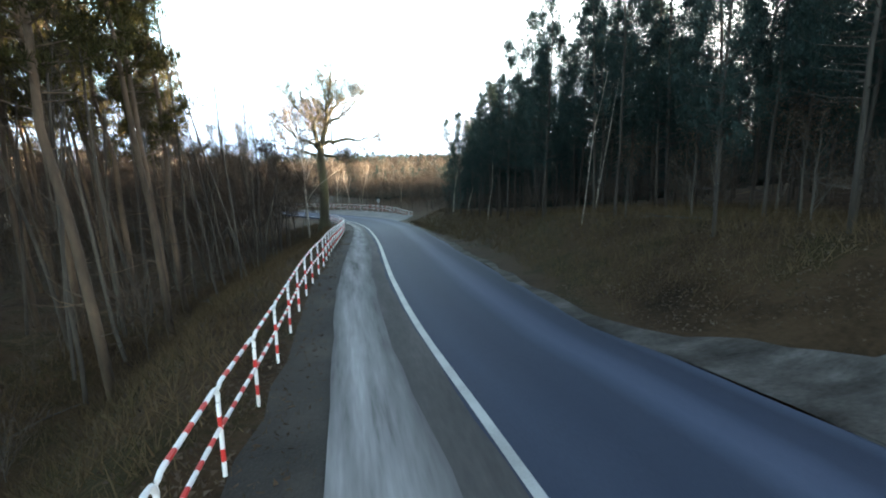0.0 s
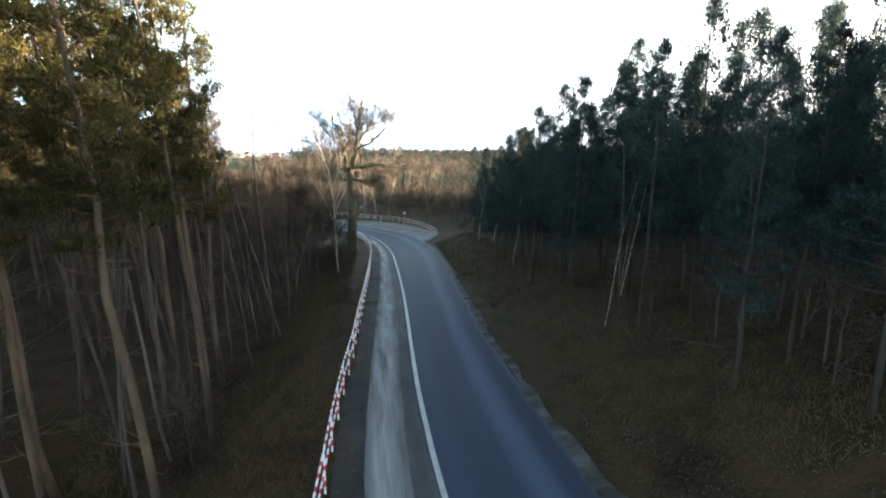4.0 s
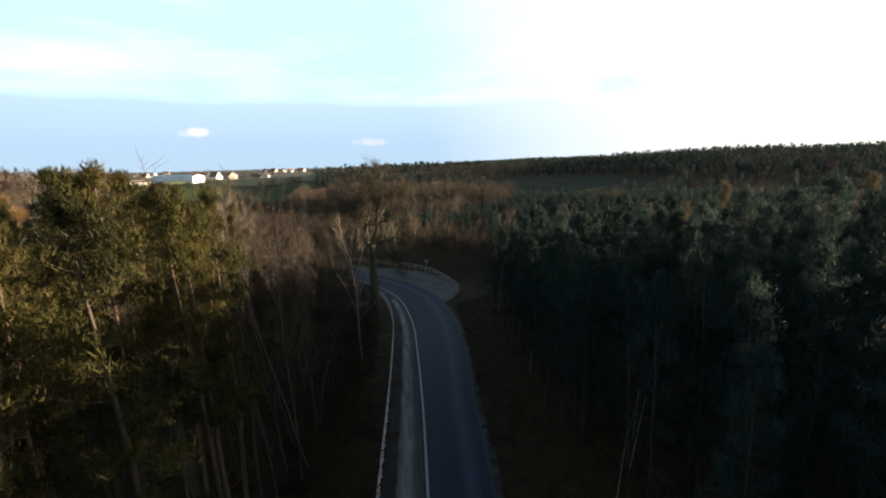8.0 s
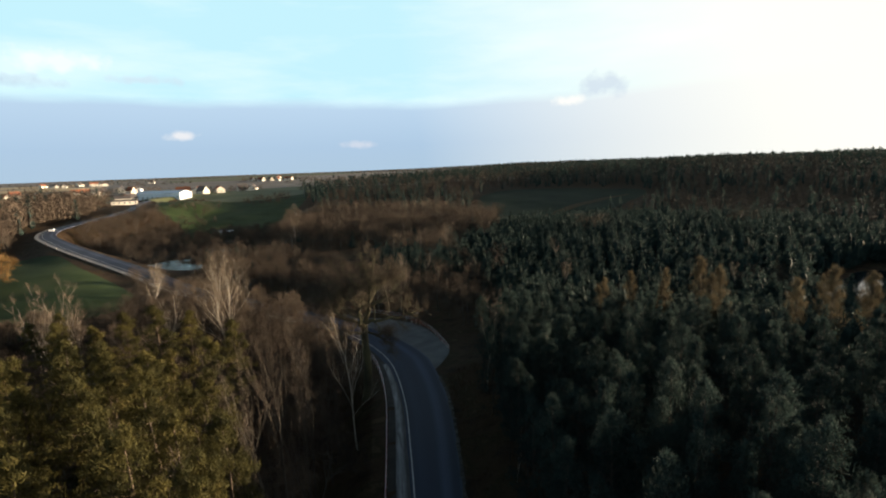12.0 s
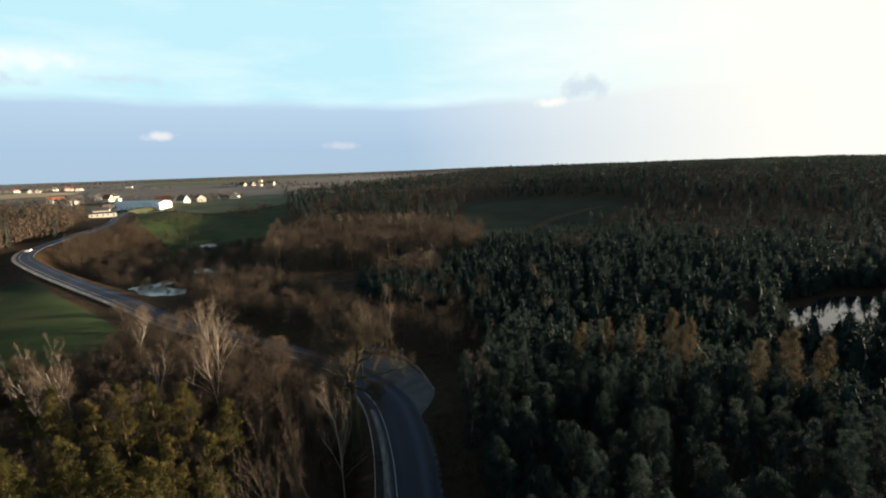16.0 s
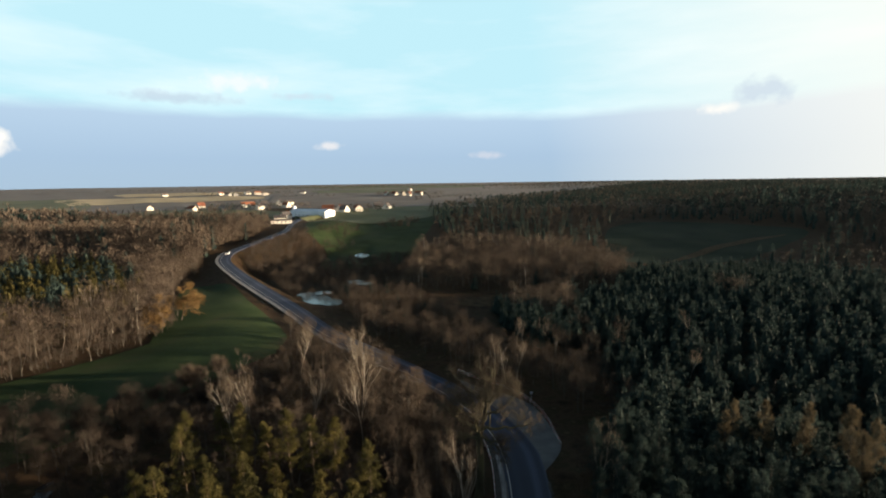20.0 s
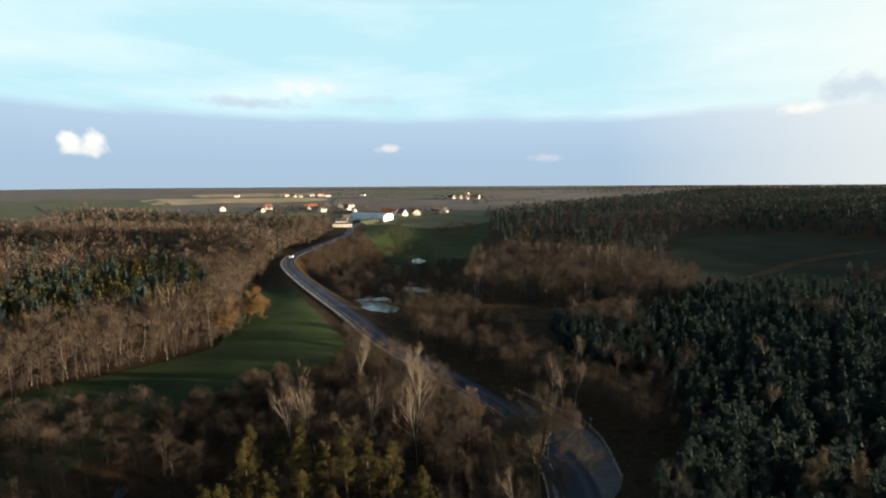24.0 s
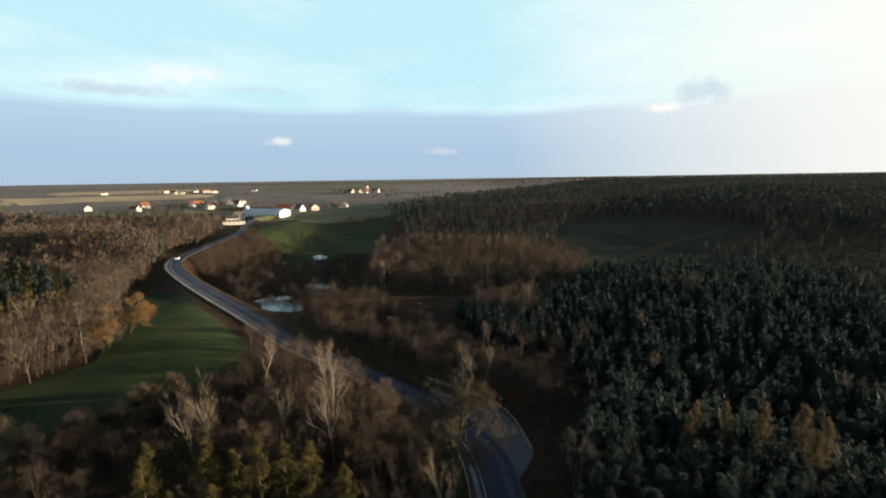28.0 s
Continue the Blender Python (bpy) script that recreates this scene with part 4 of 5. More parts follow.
def inside(pts, poly):
    """Which points lie inside the outline; both arrays of n x 2."""
    x, y = pts[:, 0], pts[:, 1]
    c = np.zeros(len(pts), bool)
    p = np.array(poly, float)
    for (x1, y1), (x2, y2) in zip(p, np.roll(p, -1, 0)):
        if y1 == y2:
            continue
        c ^= ((y1 > y) != (y2 > y)) & (x < (x2 - x1) * (y - y1) / (y2 - y1) + x1)
    return c


def clear_of_road(pts, gap=8.0):
    d = np.full(len(pts), 1e9)
    for i in range(0, len(EDGE), 3):
        c = EDGE[i] + RIGHT[i] * 2
        d = np.minimum(d, np.hypot(pts[:, 0] - c[0], pts[:, 1] - c[1]))
    keep = d > gap
    for (cx, cy), (a, b), rot, _ in PONDS:
        c, s = math.cos(rot), math.sin(rot)
        keep &= np.hypot(((pts[:, 0] - cx) * c + (pts[:, 1] - cy) * s) / a, (-(pts[:, 0] - cx) * s + (pts[:, 1] - cy) * c) / b) > (1.22 if a > 20 else 1.1)
    return keep


def spots(poly, spacing, gap=8.0, but=()):
    """Uneven grid of places inside an outline, off the road and the water."""
    p = np.array(poly, float)
    lo, hi = p.min(0), p.max(0)
    X, Y = np.meshgrid(np.arange(lo[0], hi[0], spacing), np.arange(lo[1], hi[1], spacing))
    q = np.stack([X.ravel(), Y.ravel()], 1) + NPR.uniform(-0.45, 0.45, (X.size, 2)) * spacing
    q = q[inside(q, p)]
    q = q[clear_of_road(q, gap)]
    for other in but:
        q = q[~inside(q, other)]
    return q


def plant_all(kind, pts, scale, spread=0.16, tilt=2.0, limit=400, lean=0.0):
    for x, y in pts[:limit]:
        kind.plant(x, y, scale * RND.uniform(1 - spread, 1 + spread), RND, tilt=tilt, lean=lean)


def far_conifer(seed, height, radius, n, ln, wd, low=0.15, dome=0.8):
    rng = np.random.default_rng(seed)
    t = rng.uniform(0, 1, n) ** 0.8
    w = rng.uniform(0, 2 * math.pi, n)
    lump = 1 + 0.3 * np.sin(w * 3 + t * 9)
    r = radius * (1 - t) ** dome * rng.uniform(0.55, 1.0, n) * lump
    b = np.stack([np.cos(w) * r, np.sin(w) * r, height * (low + (0.96 - low) * t)], 1)
    d = unit(np.stack([np.cos(w) * 0.55, np.sin(w) * 0.55, np.full(n, 0.75)], 1) + rng.normal(0, 0.4, (n, 3)))
    tri = blades(b, d, rng.uniform(0.7, 1.3, n) * ln, rng.uniform(0.7, 1.3, n) * wd, rng)
    top = np.array([[[-0.15, 0, height * 0.8], [0.15, 0, height * 0.8], [0, 0, height]], [[0, -0.15, height * 0.8], [0, 0.15, height * 0.8], [0, 0, height]]])
    return np.concatenate([tri, top])


def far_bare(seed, height, radius, n, ln, wd, low=0.3, lobes=9):
    """A leafless crown of rounded lobes, each a spray of fine twigs."""
    rng = np.random.default_rng(seed)
    w = np.arange(lobes) * 2.4 + rng.uniform(0, 6)
    h = rng.uniform(0.25, 0.8, lobes)
    r = radius * np.sqrt(1 - (h - 0.35) ** 2 / 0.5) * rng.uniform(0.35, 0.75, lobes)
    r[0], h[0] = 0.1 * radius, 0.82
    c = np.stack([np.cos(w) * r, np.sin(w) * r, height * (low + (1 - low) * h)], 1)
    size = radius * rng.uniform(0.42, 0.62, lobes)
    k = rng.integers(0, lobes, n)
    u = unit(rng.normal(size=(n, 3)) + np.array([0, 0, 0.35]))
    b = c[k] + u * (size[k] * rng.uniform(0.15, 0.85, n))[:, None]
    d = unit(u * 0.45 + rng.normal(0, 0.3, (n, 3)) + np.array([0, 0, 0.48]) + c[k] * np.array([1, 1, 0]) / radius * 0.35)
    out = unit(u + unit(c[k] * np.array([1, 1, 0]) + np.array([0, 0, 0.6])))
    return blades(b, d, rng.uniform(0.6, 1.3, n) * ln, rng.uniform(0.6, 1.3, n) * wd, rng, out)


def far_stems(seed, height, limbs, r, spread=0.3):
    """Trunk and a few limbs as slim three-sided spikes."""
    rng = np.random.default_rng(seed)
    out = []
    for i in range(limbs):
        base = np.array([0, 0, 0 if i == 0 else height * rng.uniform(0.2, 0.6)])
        d = np.array([rng.normal(0, 0.05), rng.normal(0, 0.05), 1]) if i == 0 else unit(np.array([rng.normal(0, spread), rng.normal(0, spread), 1]))
        end = base + d * (height * 0.95 if i == 0 else (height - base[2]) * rng.uniform(0.7, 1))
        rr = r if i == 0 else r * 0.5
        for k in range(3):
            a, b = 2.094 * k, 2.094 * (k + 1)
            out.append([base + rr * np.array([math.cos(a), math.sin(a), 0]), base + rr * np.array([math.cos(b), math.sin(b), 0]), end])
    return np.array(out)


def stand(name, pts, kinds, mats, label, scale=(0.8, 1.2), mix=None, category="woodland"):
    """Many trees joined into one object. kinds: lists of (triangles, material index)."""
    V, I = [], []
    if not len(pts):
        return None
    z = ground(pts[:, 0], pts[:, 1])
    which = NPR.integers(0, len(kinds), len(pts)) if mix is None else NPR.choice(len(kinds), len(pts), p=mix)
    for k, pieces in enumerate(kinds):
        sel = np.where(which == k)[0]
        if not len(sel):
            continue
        s = NPR.uniform(*scale, len(sel))
        w = s * NPR.uniform(0.85, 1.15, len(sel))
        a = NPR.uniform(0, 6.283, len(sel))
        ca, sa = np.cos(a), np.sin(a)
        for tri, mi in pieces:
            t = tri.reshape(-1, 3)
            x = (t[None, :, 0] * ca[:, None] - t[None, :, 1] * sa[:, None]) * w[:, None] + pts[sel, 0][:, None]
            y = (t[None, :, 0] * sa[:, None] + t[None, :, 1] * ca[:, None]) * w[:, None] + pts[sel, 1][:, None]
            zz = t[None, :, 2] * s[:, None] + z[sel][:, None] - 0.15
            V.append(np.stack([x, y, zz], -1).reshape(-1, 3))
            I.append(np.full(len(sel) * len(tri), mi))
    v, mi = np.concatenate(V), np.concatenate(I)
    n = len(v) // 3
    me = bpy.data.meshes.new(name)
    me.vertices.add(len(v))
    me.vertices.foreach_set("co", v.ravel())
    me.loops.add(3 * n)
    me.loops.foreach_set("vertex_index", np.arange(3 * n, dtype=np.int32))
    me.polygons.add(n)
    me.polygons.foreach_set("loop_start", np.arange(0, 3 * n, 3, dtype=np.int32))
    for m in mats:
        me.materials.append(m)
    me.polygons.foreach_set("material_index", mi.astype(np.int32))
    me.update()
    return tagged(new(name, me), label, category, kind="stuff")


WOODS = [M["young_needles"], M["twigs"], M["grey_bark"], M["birch_bark"], M["birch_twigs"], M["larch"], M["pine_needles"], M["haze_twigs"]]


def core(rng, z0, z1, radius, point):
    """The dense inside of a crown: a lumpy closed spindle, 5 sides by 3 rings."""
    k = np.arange(5) * 1.2566
    rings = [np.array([[0, 0, z0]] * 5)]
    for t in (0.15, 0.5, 0.8):
        r = radius * (1 - t * point) * (1 if point else math.sin(math.pi * (0.2 + 0.7 * t))) * rng.uniform(0.75, 1.2, 5)
        rings.append(np.stack([np.cos(k + t) * r, np.sin(k + t) * r, z0 + (z1 - z0) * t + rng.normal(0, 0.15, 5)], 1))
    rings.append(np.array([[0, 0, z1]] * 5))
    out = []
    for a, b in zip(rings[:-1], rings[1:]):
        for i in range(5):
            j = (i + 1) % 5
            out += [[a[i], a[j], b[j]], [a[i], b[j], b[i]]]
    return np.array(out)


def puffy_conifer(seed, height, radius, tiers, low=0.08, size=0.75, per=12, blade=0.5, width=0.13):
    """A dense young conifer: tiers of needle bunches round a dark core, narrowing to an upright tip."""
    rng = np.random.default_rng(seed)
    at, rad = [], []
    for k in range(tiers):
        t = (k + rng.uniform(-0.2, 0.2)) / (tiers - 1)
        t = min(max(t, 0), 1)
        r = radius * (1 - t ** 1.35) ** 0.75 * (0.8 + 0.2 * min(1, 4 * t))
        sz = size * (1 - 0.42 * t)
        n = max(1, int(round(2 * math.pi * r * 0.8 / (1.5 * sz))))
        for j in range(n):
            w = 2 * math.pi * (j + rng.uniform(-0.35, 0.35)) / n + 1.3 * k
            q = r * rng.uniform(0.55, 0.95)
            at.append((math.cos(w) * q, math.sin(w) * q, height * (low + (0.93 - low) * t) + rng.normal(0, 0.22)))
            rad.append(sz * rng.uniform(0.7, 1.15) * np.array([0.85, 0.85, 0.8]))
    at.append((0, 0, height * 0.96))
    rad.append(np.array([0.3, 0.3, 0.5]) * size)
    return np.concatenate([puffs(np.array(at), np.array(rad), per, blade, width, rng, 0.5), core(rng, height * low, height * 0.86, radius * 0.58, 0.75)])


C1 = [[(puffy_conifer(60 + i, (6.9, 7.6, 6.2, 7.2)[i], (2.5, 2.8, 2.3, 2.6)[i], 6, low=0.0, size=0.85, per=26, blade=0.40, width=0.10), 0), (far_stems(60 + i, 6.6, 1, 0.08), 2)] for i in range(4)]
C2 = [[(puffy_conifer(70 + i, (6.8, 7.4, 6.2)[i], (2.7, 3.0, 2.5)[i], 5, low=0.0, size=1.05, per=15, blade=0.55, width=0.17), 0)] for i in range(3)]
P2 = [[(puffy_conifer(76 + i, (9.5, 8.5)[i], 2.6, 6, size=0.95, per=9, blade=0.65, width=0.2), 6)] for i in range(2)]
T2 = [[(puffy_conifer(78 + i, (11.5, 10.5)[i], 2.8, 7, size=1.1, per=9, blade=0.7, width=0.22), 0)] for i in range(2)]
C25 = [[(np.concatenate([far_conifer(76 + i, 12, 2.3, 60, 1.3, 0.4, low=0.1), core(np.random.default_rng(76 + i), 0.5, 9, 1.5, 0.95)]), 0)] for i in range(3)]
B25 = [[(far_bare(106 + i, 11, 3.8, 100, 1.7, 0.26, low=0.03), 1)] for i in range(3)]
C3 = [[(far_conifer(80 + i, 12, 3.6, 24, 2.6, 1.2, low=0.1), 0)] for i in range(3)]
B1 = [[(far_bare(90 + i, 9.5, 3.0, 760, 1.0, 0.038, low=0.03, lobes=16), 1), (far_stems(90 + i, 9, 5, 0.09), 2)] for i in range(3)]
B2 = [[(far_bare(100 + i, 11, 3.3, 400, 1.3, 0.07, low=0.03, lobes=14), 1), (far_stems(100 + i, 9, 3, 0.12), 2)] for i in range(3)]
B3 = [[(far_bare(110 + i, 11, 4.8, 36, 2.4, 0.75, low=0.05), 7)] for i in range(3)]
W2 = [[(far_stems(120 + i, 13, 7, 0.10, 0.16), 3), (far_bare(120 + i, 13, 1.7, 110, 1.6, 0.07), 4)] for i in range(2)]
U1 = [[(far_bare(140 + i, 3.2, 1.7, 130, 0.9, 0.035, low=0.05), 1), (far_stems(140 + i, 3, 6, 0.03, 0.5), 2)] for i in range(2)]

# ---- the woods ----
STRIP = [(-22, 176), (-4, 196), (16, 199), (40, 208), (46, 200), (20, 186), (-8, 172)]
# tall pines to the left of the road
for x, y in ((-6.4, 14.1), (-6.7, 19.4), (-7.1, 23.2), (-9.9, 15.7), (-6.3, 18.2)):
    TALL_PINE.plant(x, y, 0.97, RND, lean=-4.0)
plant_all(TALL_PINE, spots([(-8.5, 9), (-7.5, 30), (-11, 40), (-35, 40), (-34, 10), (-26, -2), (-10, -2)], 3.6), 0.99, 0.07, limit=220, lean=-3.5)
plant_all(TALL_PINE, spots([(-11, 40), (-16, 52), (-24, 58), (-38, 58), (-43, 51), (-35, 40)], 5.2), 0.98, 0.14, limit=60, lean=-2.0)
plant_all(BARE, spots([(-13, 41), (-17, 52), (-25, 58), (-38, 57), (-42, 50), (-35, 41)], 4.6), 0.95, 0.15, limit=60)
plant_all(SLENDER, spots([(-6, 18), (-5.0, 40), (-5.5, 58), (-9, 60), (-11, 40), (-11, 18)], 2.6, gap=7.0), 0.8, 0.16, tilt=2.5, limit=60, lean=-4.0)
plant_all(SLENDER, spots([(-7, 12), (-6.5, 22), (-13, 26), (-17, 16), (-13, 10)], 2.6, gap=7.0), 0.75, 0.12, tilt=2.5, limit=30, lean=-4.5)
stand("wood_interior", spots([(-13, 6), (-12, 40), (-36, 50), (-62, 42), (-62, 4)], 7.0), B1, WOODS, "leafless brown trees deep among the pines", (0.5, 0.9))
# bare trees round the oak, and birches that stand over them
plant_all(BARE, spots([(-5, 30), (-6, 58), (-9, 76), (-24, 98), (-40, 92), (-46, 66), (-27, 60), (-14, 48), (-11, 40)], 3.7, gap=7.5), 0.95, 0.13, limit=220)
for x, y, k in ((-41.6, 71.6, 0.9), (-44, 69, 0.86), (-45, 97, 0.78), (-34, 76, 0.8), (-26.5, 87.4, 0.98), (-25, 78.5, 0.94), (-23.4, 74, 0.88)):
    BIRCH.plant(x, y, k, RND)
BIRCH.plant(-3.5, 49.6, 0.72, RND)
for x, y, k in ((-105.4, 96.6, 0.95), (-109, 104.9, 0.9), (-110.9, 82, 0.95), (-109.3, 90.6, 0.7)):
    POLE.plant(x, y, k * 1.55, RND, tilt=5)
for x, y, k in ((-5.6, 67, 0.45), (-6.6, 70, 0.6), (-5.6, 73, 0.4), (-8.4, 74, 0.7), (-7.4, 78, 0.5), (-10, 80, 0.7), (-9.4, 69, 0.8)):
    BARE.plant(x, y, k, RND)
# young pines to the right
near_right = np.vstack([spots([(9, -6), (9.2, 12), (9.5, 22), (10.5, 40), (13, 62), (17, 76), (24, 74), (21, 40), (20, -6)], 2.6, gap=6.5), spots([(20, -6), (21, 40), (24, 74), (17, 76), (24, 88), (30, 100), (60, 62), (52, -6)], 3.3)])
near_right = near_right[np.argsort(np.hypot(near_right[:, 0] - 2, near_right[:, 1] - 15))]
for x, y in near_right[:290]:
    YOUNG_PINE.plant(x, y, np.interp(y, [4, 14, 22, 34], [0.86, 0.92, 0.98, 0.9]) * np.interp(x, [10, 14, 20, 34, 48], [0.86, 0.95, 1.02, 0.92, 0.8]) * RND.uniform(0.84, 1.16), RND)
stand("inner_pine_wood", near_right[290:], C1, WOODS, "dense dark young pines behind the roadside", (1.15, 1.45))
for x, y, s in ((45.5, 61.8, 1.1), (44.7, 69.4, 0.95), (38.8, 69.7, 0.95), (51.1, 46.9, 1.0), (47.6, 60.5, 1.0), (42, 66, 0.85), (36.3, 72.6, 0.85), (44, 58, 0.95), (53, 44, 0.95), (48, 48, 0.9), (34, 70, 0.8), (55, 52, 0.9), (60, 40, 1.0)):
    LARCH.plant(x, y, s * 1.12, RND)
for x, y, s in ((12.9, 57.5, 0.6), (14.2, 55.5, 0.6), (6.9, 129.5, 0.5), (9.5, 131, 0.45), (4.5, 128, 0.5), (12, 129, 0.42), (53.7, 136.5, 0.5), (43, 108, 0.5), (77, 92.5, 0.5), (1.5, 104, 0.5), (4, 106, 0.55), (-1, 107, 0.5)):
    BIRCH.plant(x, y, s, RND)
for x, y, s in ((10.9, 37.2, 0.8), (11.4, 38.8, 0.75), (9.1, 18.9, 0.8), (10.9, 21.1, 1.0), (12.6, 24, 0.9)):
    POLE.plant(x, y, s * 0.9, RND, tilt=2.5)
for x, y, s in ((10.6, 13.4, 0.6), (11.6, 15.6, 0.75), (12, 11.6, 0.7), (13.2, 13, 0.8), (10.2, 17.4, 0.6), (14.5, 15, 0.9), (-9.5, 10.5, 0.6), (-12.5, 14, 0.7)):
    SAPLING.plant(x, y, s, RND)
for x, y, s in ((24.6, 92, 0.95), (28, 96, 0.9), (31.5, 123, 1.0), (29, 119, 0.9), (22.3, 139, 0.9), (16, 92, 0.7), (52, 96, 0.8), (20, 108, 0.8), (57, 130, 0.8)):
    BARE.plant(x, y, s, RND)
mid_right = spots([(60, -10), (62, 62), (32, 102), (14, 90), (14, 120), (0, 150), (-2, 172), (22, 184), (48, 200), (58, 240), (140, 262), (200, 200), (170, 60), (110, -20)], 4.1, gap=9, but=(STRIP,))
brown = (np.sin(mid_right[:, 0] * 0.09) + np.sin(mid_right[:, 1] * 0.07 + 1) + (mid_right[:, 0] < 25) * 1.5 - 0.9) > 1.0
close = np.hypot(mid_right[:, 0], mid_right[:, 1]) < 140
stand("young_pine_wood", mid_right[~brown & close], C1, WOODS, "dense dark young pine plantation", (0.9, 1.25))
stand("pine_plantation", mid_right[~brown & ~close], C2, WOODS, "dense dark conifer plantation on level ground", (0.9, 1.25))
stand("bare_copse", mid_right[brown & close], B1 * 3 + W2[:1], WOODS, "leafless brown trees among the pines", (0.6, 1.0))
stand("bare_wood", np.vstack([mid_right[brown & ~close]]), B2 * 3 + W2[:1], WOODS, "leafless brown trees behind the plantation", (0.65, 1.05))
# wood added mostly out of view, so that its shadow falls on the plantation
stand("tall_wood", spots([(70, -70), (70, 58), (128, 92), (200, 92), (200, -70)], 5.0), T2, WOODS, "conifer wood added mostly out of view, shading the plantation", (1.0, 1.25))
# bushes along the bend and between the pines and the meadow
plant_all(BUSH, spots([(-110, 52), (-62, 78), (-46, 112), (-30, 108), (-44, 88), (-50, 60), (-90, 40)], 8), 1.1, 0.3, limit=45)
stand("meadow_hedge", spots([(-112, 50), (-64, 80), (-50, 116), (-28, 106), (-42, 86), (-46, 52), (-40, 8), (-100, 8)], 3.7), B1, WOODS, "leafless brown trees along the meadow", (0.4, 0.85))
stand("pond_side_trees", spots([(-30, 128), (-52, 150), (-84, 176), (-116, 214), (-140, 240), (-152, 264), (-160, 300), (-166, 340), (-146, 342), (-116, 300), (-100, 250), (-96, 262), (-70, 290), (-50, 300), (-48, 232), (-46, 200), (-24, 170), (-4, 150), (-4, 128)], 3.9, gap=8), B1 * 12 + C1[:1], WOODS, "leafless brown trees round the ponds", (0.4, 0.9))
stand("middle_wood", spots([(-46, 206), (-20, 200), (16, 204), (56, 214), (66, 262), (60, 296), (34, 308), (-6, 318), (-36, 330), (-52, 300)], 4.6), B2 * 8 + C2[:1] + W2[:1], WOODS, "leafless brown wood with pale birches", (0.5, 1.3))
stand("valley_bushes", np.vstack([spots([(-142, 350), (-120, 346), (-112, 385), (-136, 392)], 6), spots([(-112, 398), (-78, 402), (-74, 452), (-104, 455)], 7), spots([(-128, 292), (-112, 290), (-104, 330), (-122, 338)], 7)]), B25, WOODS, "leafless bushes and small trees in the valley meadow", (0.4, 0.75), category="bushes")
stand("birch_row", spots([(-48, 318), (-30, 334), (34, 322), (58, 300), (40, 296), (-10, 310)], 6), W2, WOODS, "row of pale birch trees", (0.8, 1.0))
stand("roadside_trees", np.vstack([spots([(-8, 92), (-14, 104), (-30, 120), (-56, 138), (-64, 132), (-48, 104), (-26, 92), (-12, 84)], 4.0, gap=6.5), spots([(2, 104), (-8, 112), (-24, 124), (-44, 140), (-36, 150), (-2, 132), (14, 114), (12, 100)], 4.0, gap=6.5)]), B1, WOODS, "leafless brown trees on both sides of the far road", (0.6, 1.05))
# woods beyond the meadow
LEFT_PINES = [(-196, 92), (-142, 84), (-129, 108), (-126, 140), (-135, 163), (-196, 206), (-226, 186), (-200, 120)]
left_all = spots([(-99, 97), (-94, 110), (-96, 124), (-108, 140), (-127, 168), (-138, 198), (-147, 220), (-158, 246), (-163, 276), (-168, 312), (-178, 346), (-196, 378), (-214, 388), (-250, 384), (-330, 376), (-420, 412), (-500, 448), (-478, 358), (-400, 264), (-430, 236), (-500, 130), (-360, 40), (-140, 30), (-115, 66), (-105, 88)], 4.6, gap=6.5)
in_pines = inside(left_all, LEFT_PINES)
dist = np.hypot(left_all[:, 0], left_all[:, 1])
stand("left_pine_wood", left_all[in_pines], P2 + P2 + T2, WOODS, "dark pine plantation beyond the meadow", (1.0, 1.3))
stand("meadow_edge_wood", left_all[~in_pines & (dist < 260)], B2 * 12 + W2[:1], WOODS, "leafless brown wood along the meadow's far edge", (0.8, 1.35))
far_left = left_all[~in_pines & (dist >= 260)]
nearer = np.hypot(far_left[:, 0], far_left[:, 1]) < 480
stand("hillside_wood", far_left[nearer], B25 * 4 + C25[:1], WOODS, "leafless brown wood on the hillside before the village", (0.8, 1.3))
far_left = far_left[~nearer]
edge = curve_through([(-116, 62), (-106, 84), (-99, 99), (-94, 112), (-95, 124), (-106, 140), (-126, 167), (-140, 196)], 2.2)
edge = np.vstack([edge + NPR.normal(0, 0.8, edge.shape) - np.array([2.0, 0]), edge + NPR.normal(0, 1.0, edge.shape) - np.array([4.5, 0])])
stand("edge_bushes", edge, B1, WOODS, "low leafless bushes along the meadow's edge", (0.3, 0.55), category="bushes")
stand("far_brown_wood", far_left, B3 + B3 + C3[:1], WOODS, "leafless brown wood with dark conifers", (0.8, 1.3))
WILLOW = Kind("golden_willow", "bare willow with dense golden-brown twigs at the meadow corner", "tree", "willows", [bare_meshes(s, 12, 0.85, 3, 0.12, fork=0.2, kids=(3, 4), twigs=14, twig_len=1.2, twig_w=0.05, up=0.3, more=6) for s in (61, 62)], M["grey_bark"], M["willow"])
for x, y, s in ((-97.5, 130, 1.05), (-98.5, 124, 1.0), (-101.5, 134, 0.95), (-100.5, 118, 0.8)):
    WILLOW.plant(x, y, s, RND)
for x, y in ((-87, 54.6), (-89, 61), (-86.8, 64.7), (-71.2, 66.8), (-68.5, 71), (-65.4, 78.5), (-64.8, 87), (-63, 93.4), (-75, 64), (-66.5, 74.5), (-64, 90)):
    for _ in range(2):
        BUSH.plant(x + RND.uniform(-2, 2), y + RND.uniform(-2, 2), RND.uniform(1.0, 1.4), RND)
